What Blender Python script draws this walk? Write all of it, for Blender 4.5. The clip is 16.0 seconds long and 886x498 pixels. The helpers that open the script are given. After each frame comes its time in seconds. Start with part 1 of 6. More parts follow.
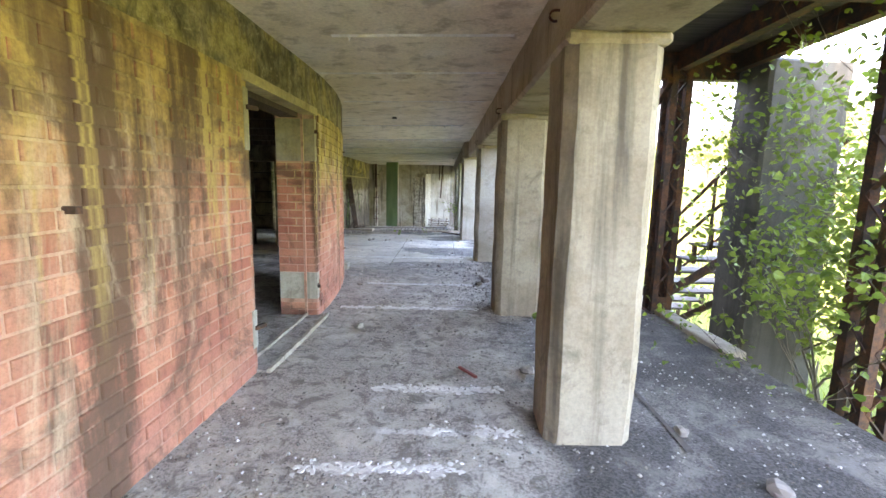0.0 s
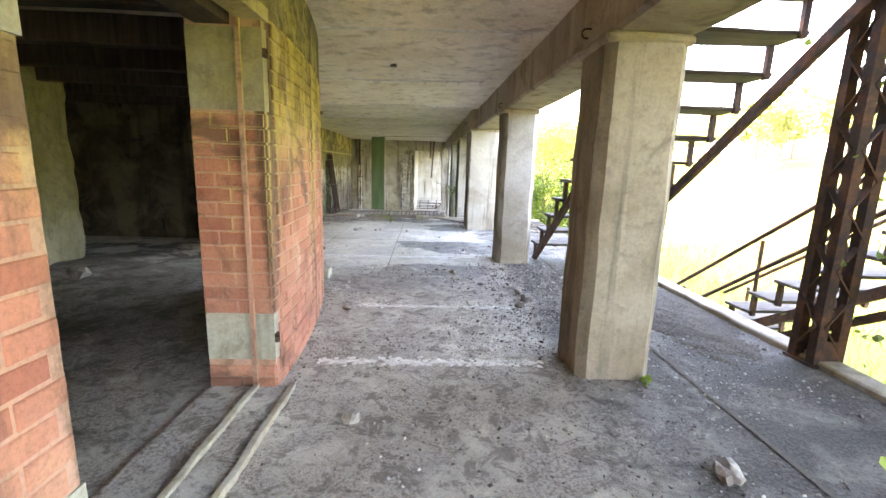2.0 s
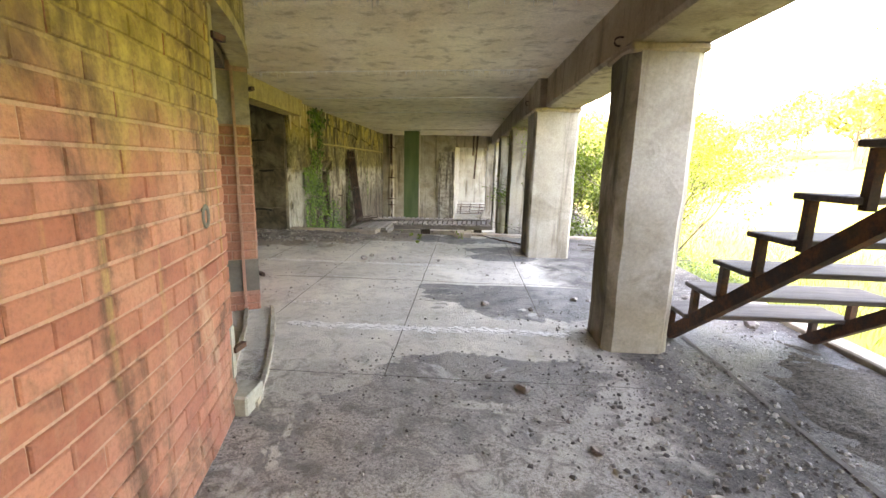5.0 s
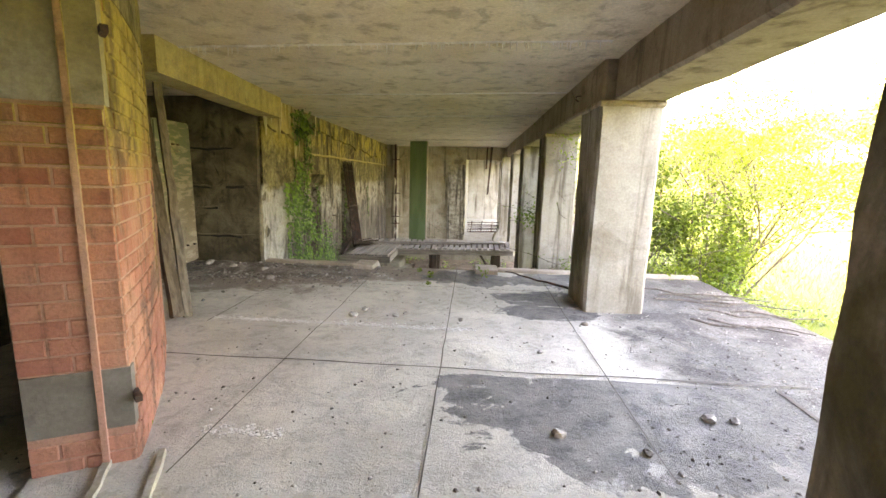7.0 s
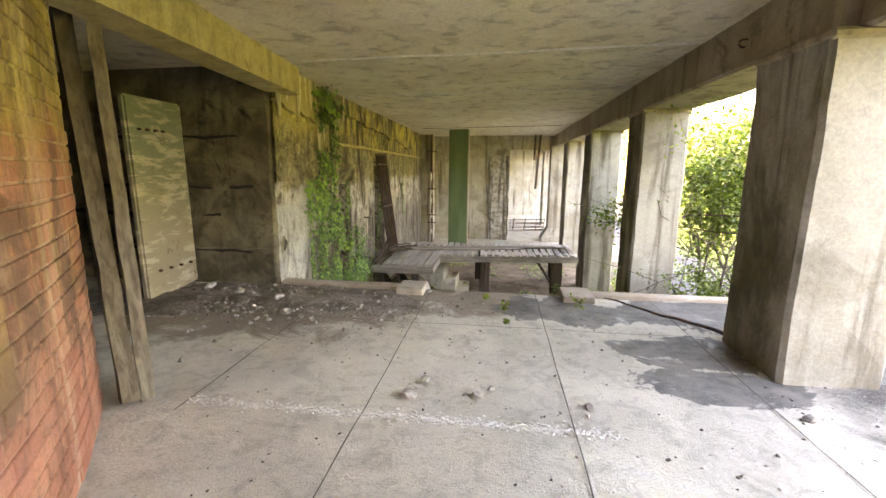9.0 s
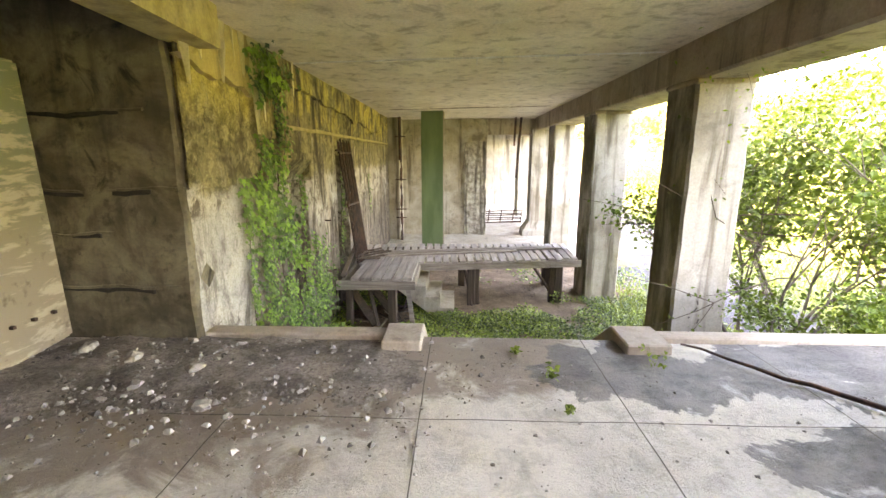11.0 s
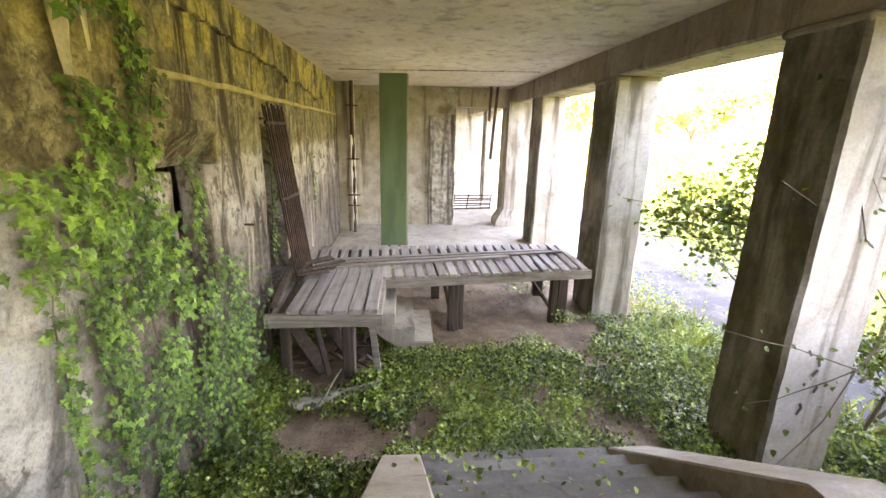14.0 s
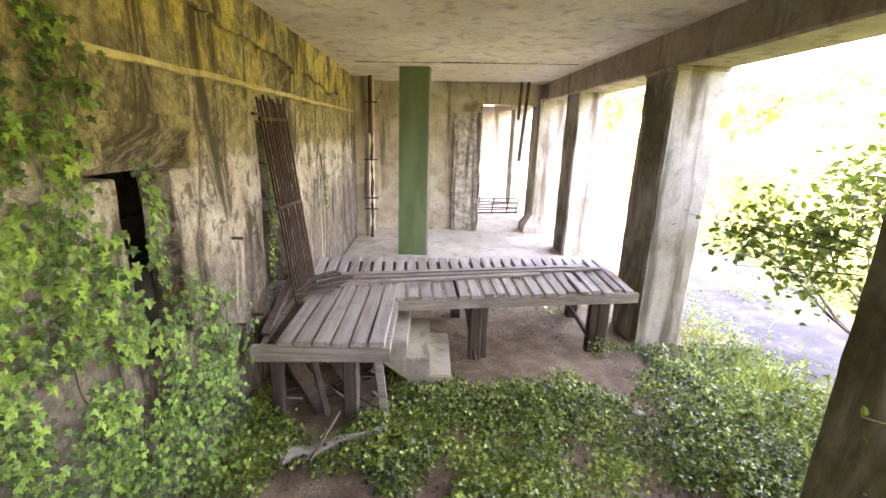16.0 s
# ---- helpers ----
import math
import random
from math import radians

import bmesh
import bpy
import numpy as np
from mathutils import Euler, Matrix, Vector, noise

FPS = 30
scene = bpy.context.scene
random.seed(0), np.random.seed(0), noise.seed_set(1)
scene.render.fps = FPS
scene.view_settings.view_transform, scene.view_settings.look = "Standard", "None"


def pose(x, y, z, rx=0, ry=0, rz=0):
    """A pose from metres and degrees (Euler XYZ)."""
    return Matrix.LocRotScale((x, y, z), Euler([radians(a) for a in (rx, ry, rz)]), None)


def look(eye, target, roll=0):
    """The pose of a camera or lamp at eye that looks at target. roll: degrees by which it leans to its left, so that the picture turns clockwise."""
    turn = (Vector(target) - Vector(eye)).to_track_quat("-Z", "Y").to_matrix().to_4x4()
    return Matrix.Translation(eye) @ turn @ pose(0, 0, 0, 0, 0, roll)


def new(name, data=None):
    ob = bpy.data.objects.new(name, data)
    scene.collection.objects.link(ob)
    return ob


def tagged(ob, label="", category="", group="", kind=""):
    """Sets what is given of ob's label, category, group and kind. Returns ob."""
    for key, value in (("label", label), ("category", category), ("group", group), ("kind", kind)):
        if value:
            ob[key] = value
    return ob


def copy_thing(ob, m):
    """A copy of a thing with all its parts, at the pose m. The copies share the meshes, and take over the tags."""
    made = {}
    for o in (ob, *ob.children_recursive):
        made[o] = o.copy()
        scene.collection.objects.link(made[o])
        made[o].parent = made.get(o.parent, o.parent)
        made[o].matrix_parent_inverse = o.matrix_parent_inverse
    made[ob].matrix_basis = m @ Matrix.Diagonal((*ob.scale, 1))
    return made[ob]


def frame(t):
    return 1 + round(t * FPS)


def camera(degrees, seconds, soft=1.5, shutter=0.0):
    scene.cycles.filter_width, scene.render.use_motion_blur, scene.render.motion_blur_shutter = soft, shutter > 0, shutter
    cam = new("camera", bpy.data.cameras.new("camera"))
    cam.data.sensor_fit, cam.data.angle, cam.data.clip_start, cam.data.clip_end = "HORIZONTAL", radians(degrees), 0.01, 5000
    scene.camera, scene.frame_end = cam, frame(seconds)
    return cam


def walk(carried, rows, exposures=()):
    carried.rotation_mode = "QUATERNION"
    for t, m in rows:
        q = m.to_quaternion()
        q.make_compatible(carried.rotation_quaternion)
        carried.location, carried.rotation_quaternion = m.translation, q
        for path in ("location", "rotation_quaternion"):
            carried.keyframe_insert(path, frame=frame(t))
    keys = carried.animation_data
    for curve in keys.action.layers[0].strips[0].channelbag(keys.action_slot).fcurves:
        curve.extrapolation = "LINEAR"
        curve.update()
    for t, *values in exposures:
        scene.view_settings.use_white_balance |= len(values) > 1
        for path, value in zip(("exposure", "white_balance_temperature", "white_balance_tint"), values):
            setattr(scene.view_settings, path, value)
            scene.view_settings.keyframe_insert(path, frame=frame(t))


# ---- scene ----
cam = camera(91.3, 16.0)
PATH = [
    (0, (-0.027, -0.678, 1.419), (-0.027, 1.301, 1.131), 1.2),
    (0.5, (-0.208, -0.172, 1.402), (-0.182, 1.802, 1.083), 1.5),
    (1, (-0.307, 0.328, 1.384), (-0.254, 2.297, 1.039), 1.7),
    (1.5, (-0.391, 0.841, 1.372), (-0.32, 2.807, 1.01), 2.0),
    (2, (-0.473, 1.339, 1.38), (-0.387, 3.301, 1.002), 1.8),
    (2.5, (-0.461, 1.888, 1.367), (-0.386, 3.85, 0.985), 1.5),
    (3, (-0.442, 2.411, 1.36), (-0.408, 4.376, 0.988), 0.8),
    (5.5, (-0.509, 4.865, 1.363), (-0.619, 6.824, 0.974), 1.6),
    (6, (-0.62, 5.352, 1.367), (-0.727, 7.314, 0.99), 1.5),
    (6.5, (-0.663, 5.837, 1.383), (-0.781, 7.803, 1.037), 1.1),
    (7, (-0.786, 6.29, 1.386), (-0.91, 8.259, 1.057), 1.6),
    (7.5, (-0.92, 6.699, 1.386), (-1.106, 8.664, 1.059), 1.5),
    (8, (-1.04, 7.175, 1.391), (-1.274, 9.133, 1.057), 1.2),
    (8.5, (-1.251, 7.572, 1.385), (-1.509, 9.525, 1.038), 0.9),
    (9, (-1.415, 7.951, 1.362), (-1.659, 9.903, 1.003), 0.6),
    (11.5, (-2.047, 9.888, 1.421), (-2.056, 11.837, 0.973), 0.2),
    (12, (-2.129, 10.256, 1.391), (-2.086, 12.197, 0.91), 0.4),
    (12.5, (-2.183, 10.58, 1.402), (-2.093, 12.512, 0.895), 0.6),
    (13, (-2.277, 10.907, 1.411), (-2.153, 12.833, 0.889), 1.0),
    (13.5, (-2.323, 11.195, 1.384), (-2.17, 13.12, 0.863), 1.2),
    (14, (-2.315, 11.524, 1.408), (-2.146, 13.447, 0.888), 1.5),
    (14.5, (-2.343, 11.8, 1.391), (-2.184, 13.726, 0.875), 1.6),
    (15, (-2.362, 12.024, 1.395), (-2.233, 13.952, 0.878), 1.8),
    (15.5, (-2.268, 12.229, 1.393), (-2.185, 14.159, 0.875), 1.7),
    (16, (-2.236, 12.308, 1.402), (-2.175, 14.237, 0.876), 1.8),
]
EXPOSURES = [(0, 5.2, 7250, 23), (2.5, 5.6, 8400, 23), (5.5, 5.2, 9600, 26), (7, 5.35, 9800, 27), (9, 5.6, 10000, 28), (11.5, 6.1, 9300, 30), (13.5, 6.05, 8700, 33), (16, 6.2, 8700, 38)]
walk(cam, [(t, look(eye, target, roll)) for t, eye, target, roll in PATH], EXPOSURES)

# ---- light ----
world = bpy.data.worlds.new("sky")
scene.world = world
world.use_nodes = True
wn = world.node_tree.nodes
sky = wn.new("ShaderNodeTexSky")
sky.sky_type = "NISHITA"
sky.sun_disc = False
sky.sun_elevation, sky.sun_rotation = radians(37), radians(-95)
sky.air_density, sky.dust_density, sky.ozone_density = 1.0, 3.0, 1.0
wn["Background"].inputs["Strength"].default_value = 0.15
world.node_tree.links.new(sky.outputs[0], wn["Background"].inputs["Color"])
sun_data = bpy.data.lights.new("sun", "SUN")
sun_data.energy, sun_data.angle, sun_data.color = 1.35, radians(0.6), (1.0, 0.95, 0.86)
sun = new("sun", sun_data)
sun.matrix_world = look((-40, -4, 30), (0, 0, 0))

# ---- materials ----
class Nodes:
    """A short way to write node materials."""

    def __init__(self, name, rough=0.85, metal=0.0, spec=0.3):
        self.mat = bpy.data.materials.new(name)
        self.mat.use_nodes = True
        self.t = self.mat.node_tree
        self.b = self.t.nodes["Principled BSDF"]
        self.b.inputs["Roughness"].default_value = rough
        self.b.inputs["Metallic"].default_value = metal
        self.b.inputs["Specular IOR Level"].default_value = spec
        self.pos = self.t.nodes.new("ShaderNodeNewGeometry").outputs["Position"]

    def put(self, a, socket):
        if isinstance(a, (int, float)):
            socket.default_value = a
        elif isinstance(a, tuple):
            socket.default_value = (*a, 1) if len(a) == 3 and socket.type == "RGBA" else a
        else:
            self.t.links.new(a, socket)

    def at(self, sx=1, sy=1, sz=1, source=None):
        m = self.t.nodes.new("ShaderNodeMapping")
        m.inputs["Scale"].default_value = (sx, sy, sz)
        self.t.links.new(source or self.pos, m.inputs["Vector"])
        return m.outputs[0]

    def noise(self, scale, detail=4, rough=0.6, where=None, warp=0.0):
        n = self.t.nodes.new("ShaderNodeTexNoise")
        n.inputs["Scale"].default_value, n.inputs["Detail"].default_value = scale, detail
        n.inputs["Roughness"].default_value, n.inputs["Distortion"].default_value = rough, warp
        self.t.links.new(where or self.pos, n.inputs["Vector"])
        return n.outputs[0]

    def cells(self, scale, where=None, feature="F1"):
        n = self.t.nodes.new("ShaderNodeTexVoronoi")
        n.feature = feature
        n.inputs["Scale"].default_value = scale
        self.t.links.new(where or self.pos, n.inputs["Vector"])
        return n.outputs[0]

    def ramp(self, a, lo, hi, out_lo=0.0, out_hi=1.0):
        n = self.t.nodes.new("ShaderNodeMapRange")
        n.interpolation_type = "SMOOTHSTEP"
        for key, value in zip(("From Min", "From Max", "To Min", "To Max"), (lo, hi, out_lo, out_hi)):
            n.inputs[key].default_value = value
        self.t.links.new(a, n.inputs["Value"])
        return n.outputs[0]

    def math(self, op, a, b=0.0):
        n = self.t.nodes.new("ShaderNodeMath")
        n.operation = op
        self.put(a, n.inputs[0])
        self.put(b, n.inputs[1])
        return n.outputs[0]

    def mix(self, f, a, b, blend="MIX"):
        n = self.t.nodes.new("ShaderNodeMix")
        n.data_type, n.blend_type = "RGBA", blend
        self.put(f, n.inputs["Factor"])
        self.put(a, n.inputs[6])
        self.put(b, n.inputs[7])
        return n.outputs[2]

    def axis(self, i, source=None):
        n = self.t.nodes.new("ShaderNodeSeparateXYZ")
        self.t.links.new(source or self.pos, n.inputs[0])
        return n.outputs[i]

    def chance(self):
        return self.t.nodes.new("ShaderNodeObjectInfo").outputs["Random"]

    def island(self):
        return self.t.nodes.new("ShaderNodeNewGeometry").outputs["Random Per Island"]

    def done(self, colour, bump=None, depth=0.01, strength=0.6, rough=None):
        self.put(colour, self.b.inputs["Base Color"])
        if rough is not None:
            self.put(rough, self.b.inputs["Roughness"])
        if bump is not None:
            n = self.t.nodes.new("ShaderNodeBump")
            n.inputs["Strength"].default_value, n.inputs["Distance"].default_value = strength, depth
            self.t.links.new(bump, n.inputs["Height"])
            self.t.links.new(n.outputs[0], self.b.inputs["Normal"])
        return self.mat


def concrete(name, base, pale, dark, streak=0.5, algae=0.0, algae_from=1.2, algae_colour=(0.30, 0.27, 0.05), blotch=1.0, sharp=0.0, spots=1.0, moss_shade=0.0):
    """Weathered board-marked concrete with run-off streaks and, high up, yellow-green algae; moss mixed with painted
    shade on -x sides.
    """
    n = Nodes(name, 0.9)
    fine = n.noise(45, 6, 0.7)
    big = n.noise(1.3 * blotch, 6, 0.62, warp=0.4)
    c = n.mix(n.ramp(big, 0.35, 0.65), base, pale)
    run = n.noise(1.0, 6, 0.6, n.at(4.5, 4.5, 0.35), 0.3)
    c = n.mix(n.math("MULTIPLY", n.ramp(run, 0.5, 0.68), streak), c, dark)
    wash = n.noise(1.0, 5, 0.6, n.at(3.0, 3.0, 0.3), 0.2)
    c = n.mix(n.math("MULTIPLY", n.ramp(wash, 0.58, 0.72), 0.45 * streak), c, tuple(min(0.8, v * 1.5) for v in pale))
    mott = n.noise(9, 6, 0.7)
    c = n.mix(n.ramp(mott, 0.52, 0.72, 0, 0.4 * spots), c, dark)
    soot = n.noise(2.4, 8, 0.68, warp=0.8)
    c = n.mix(n.ramp(soot, 0.55, 0.68, 0, 0.6 * spots), c, dark)
    if algae:
        patch = n.noise(1.1, 6, 0.65, warp=0.5)
        height = n.ramp(n.axis(2), algae_from - 0.7, algae_from + 0.9)
        grow = n.math("MULTIPLY", n.ramp(n.math("ADD", n.math("MULTIPLY", patch, 0.9), n.math("MULTIPLY", height, 0.55)), 0.55, 0.85), algae)
        c = n.mix(grow, c, n.mix(n.ramp(mott, 0.35, 0.65), algae_colour, tuple(v * 0.55 for v in algae_colour)))
    if moss_shade:
        # -x faces only: mossy film that also puts the inner side's shade into the colour
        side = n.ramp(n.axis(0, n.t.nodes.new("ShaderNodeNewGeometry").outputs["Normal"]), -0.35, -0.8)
        film = n.ramp(n.noise(1.0, 6, 0.65, n.at(1.6, 1.6, 0.7), 0.5), 0.36, 0.60, 0, moss_shade)
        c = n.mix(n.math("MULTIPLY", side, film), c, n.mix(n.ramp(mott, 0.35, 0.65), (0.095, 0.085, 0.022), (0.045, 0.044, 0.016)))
    c = n.mix(n.ramp(fine, 0.3, 0.7, 0, 0.25), c, (0.06, 0.055, 0.05))
    pits = n.math("ADD", n.math("MULTIPLY", fine, 0.35), n.math("MULTIPLY", mott, 0.65))
    return n.done(c, pits, 0.012, 0.5 + sharp)


def brick_stain(n, c):
    """Run-off, algae and bloom that lie over bricks and joints alike; reveals are kept darker as painted shade."""
    z = n.axis(2)
    low = n.ramp(z, 1.5, 0.2)
    c = n.mix(n.math("MULTIPLY", low, n.ramp(n.noise(1.4, 5, 0.6), 0.35, 0.6, 0.1, 0.55)), c, (0.37, 0.16, 0.125))
    high = n.ramp(z, 0.85, 2.3)
    grow = n.ramp(n.math("ADD", n.math("MULTIPLY", high, 0.8), n.math("MULTIPLY", n.noise(1.2, 6, 0.65, n.at(1.6, 1.6, 0.6), 0.4), 0.8)), 0.50, 0.92, 0, 0.92)
    grow = n.math("MULTIPLY", grow, n.ramp(n.axis(1), 0.5, 5.5, 0.8, 1.1))
    # less yellow on faces turned along y: shade of the reveals put into the colour
    facing = n.math("ABSOLUTE", n.axis(1, n.t.nodes.new("ShaderNodeNewGeometry").outputs["Normal"]))
    grow = n.math("MULTIPLY", grow, n.ramp(facing, 0.95, 0.6, 0.15, 1.0))
    c = n.mix(grow, c, n.mix(n.ramp(n.noise(5, 6, 0.7), 0.35, 0.65), (0.50, 0.39, 0.115), (0.22, 0.175, 0.05)))
    run = n.noise(1.0, 7, 0.62, n.at(3.2, 3.2, 0.30), 0.5)
    run = n.math("ADD", run, n.math("MULTIPLY", n.math("SUBTRACT", n.noise(11, 6, 0.75), 0.5), 0.28))
    leak = n.ramp(n.math("ABSOLUTE", n.math("SUBTRACT", n.axis(1), 1.45)), 1.4, 0.2, 0, 0.10)
    run = n.math("ADD", run, n.math("MULTIPLY", leak, n.ramp(n.math("ADD", z, n.noise(2.2, 5, 0.6)), 0.9, 1.9, 0.25, 1.0)))
    c = n.mix(n.ramp(run, 0.51, 0.68, 0, 0.88), c, (0.085, 0.056, 0.036))
    blot = n.noise(1.7, 7, 0.65, warp=0.7)
    c = n.mix(n.ramp(blot, 0.50, 0.62, 0, 0.78), c, (0.115, 0.07, 0.048))
    ochre = n.noise(1.0, 6, 0.6, n.at(5.5, 5.5, 0.22), 0.4)
    c = n.mix(n.math("MULTIPLY", n.ramp(ochre, 0.53, 0.66, 0, 0.75), n.math("MULTIPLY", n.ramp(z, 0.5, 1.3), n.ramp(facing, 0.95, 0.6))), c, (0.52, 0.40, 0.13))
    pale = n.noise(1.0, 6, 0.65, n.at(2.6, 2.6, 0.5), 0.6)
    return n.mix(n.ramp(pale, 0.55, 0.70, 0, 0.6), c, (0.60, 0.48, 0.34))


def mortar_paint(name):
    n = Nodes(name, 0.95)
    c = brick_stain(n, n.mix(n.noise(4, 5), (0.46, 0.25, 0.175), (0.56, 0.37, 0.27)))
    g = n.noise(70, 5, 0.7)
    return n.done(n.mix(n.ramp(g, 0.4, 0.75, 0, 0.35), c, (0.16, 0.11, 0.08)), g, 0.008, 0.6)


def wall_paint(name, yellow=1.0, coat_z=1.17):
    """Rendered concrete: a pale scuffed lower coat, an olive algae-grown upper coat, soot runs, pale washed streaks."""
    n = Nodes(name, 0.92)
    y, z = n.axis(1), n.axis(2)
    fine = n.noise(48, 6, 0.75)
    mid = n.noise(6, 8, 0.7, warp=0.6)
    small = n.noise(17, 7, 0.72, warp=0.5)
    broad = n.noise(1.5, 7, 0.65, warp=0.5)
    low = n.mix(n.ramp(broad, 0.36, 0.64), (0.29, 0.25, 0.195), (0.50, 0.465, 0.40))
    low = n.mix(n.ramp(small, 0.50, 0.62, 0, 0.5), low, (0.17, 0.135, 0.10))
    low = n.mix(n.ramp(mid, 0.50, 0.60, 0, 0.85), low, (0.075, 0.056, 0.038))
    low = n.mix(n.ramp(mid, 0.44, 0.34, 0, 0.5), low, (0.62, 0.59, 0.52))
    chalk = n.math("MULTIPLY", n.ramp(y, 14.0, 13.3), n.ramp(broad, 0.62, 0.46, 0.0, 0.75))
    low = n.mix(chalk, low, n.mix(small, (0.55, 0.54, 0.50), (0.40, 0.39, 0.36)))
    up = n.mix(n.ramp(mid, 0.36, 0.60), (0.32, 0.275, 0.145), (0.115, 0.097, 0.048))
    up = n.mix(n.ramp(small, 0.50, 0.62, 0, 0.7), up, (0.04, 0.033, 0.018))
    up = n.mix(n.ramp(small, 0.44, 0.36, 0, 0.55), up, (0.44, 0.39, 0.25))
    up = n.mix(n.ramp(broad, 0.50, 0.66, 0, 0.5), up, (0.36, 0.31, 0.17))
    wob = n.math("MULTIPLY", n.math("SUBTRACT", n.noise(2.2, 8, 0.7), 0.5), 0.45)
    c = n.mix(n.ramp(n.math("ADD", z, wob), coat_z - 0.07, coat_z + 0.06), low, up)
    gold = n.math("MULTIPLY", n.ramp(z, coat_z + 0.35, coat_z + 0.95), n.ramp(n.noise(1.7, 7, 0.6, n.at(1, 1, 0.7), 0.8), 0.44, 0.58, 0, 0.85 * yellow))
    c = n.mix(gold, c, n.mix(n.ramp(small, 0.4, 0.6), (0.66, 0.53, 0.165), (0.44, 0.345, 0.095)))
    damp = n.math("MULTIPLY", n.ramp(y, 13.3, 13.9), n.ramp(n.math("ADD", z, n.math("MULTIPLY", n.noise(1.6, 7, 0.65, warp=0.6), 1.6)), 1.75, 0.75, 0, 0.85))
    c = n.mix(damp, c, n.mix(n.ramp(small, 0.4, 0.6), (0.16, 0.128, 0.10), (0.065, 0.052, 0.04)))
    run = n.noise(1.0, 8, 0.7, n.at(2.6, 2.6, 0.7), 1.2)
    c = n.mix(n.math("MULTIPLY", n.ramp(run, 0.50, 0.62), n.ramp(y, 13.6, 15.0, 0.55, 0.92)), c, (0.045, 0.034, 0.022))
    wash = n.noise(1.0, 8, 0.7, n.at(4, 4, 0.6), 1.0)
    c = n.mix(n.math("MULTIPLY", n.ramp(wash, 0.56, 0.66), n.ramp(y, 14.3, 15.6, 0.2, 0.6)), c, (0.52, 0.44, 0.345))
    c = n.mix(n.ramp(fine, 0.42, 0.7, 0, 0.45), c, (0.07, 0.06, 0.045))
    h = n.math("ADD", n.math("MULTIPLY", fine, 0.3), n.math("ADD", mid, n.math("MULTIPLY", small, 0.6)))
    return n.done(c, h, 0.03, 0.9)


def brick_paint(name):
    """Red brick with pink bloom low down, algae high up, black run-off streaks and spalling."""
    n = Nodes(name, 0.9)
    pick = n.math("FRACT", n.math("ADD", n.chance(), n.island()))
    c = n.mix(pick, (0.35, 0.115, 0.072), (0.53, 0.23, 0.15))
    c = n.mix(n.ramp(n.noise(2.0, 5), 0.4, 0.7, 0, 0.6), c, (0.56, 0.33, 0.21))
    c = brick_stain(n, c)
    grit = n.noise(60, 5, 0.7)
    c = n.mix(n.ramp(grit, 0.4, 0.75, 0, 0.4), c, (0.14, 0.07, 0.05))
    return n.done(c, n.math("ADD", grit, n.noise(14, 5, 0.7)), 0.01, 0.7)


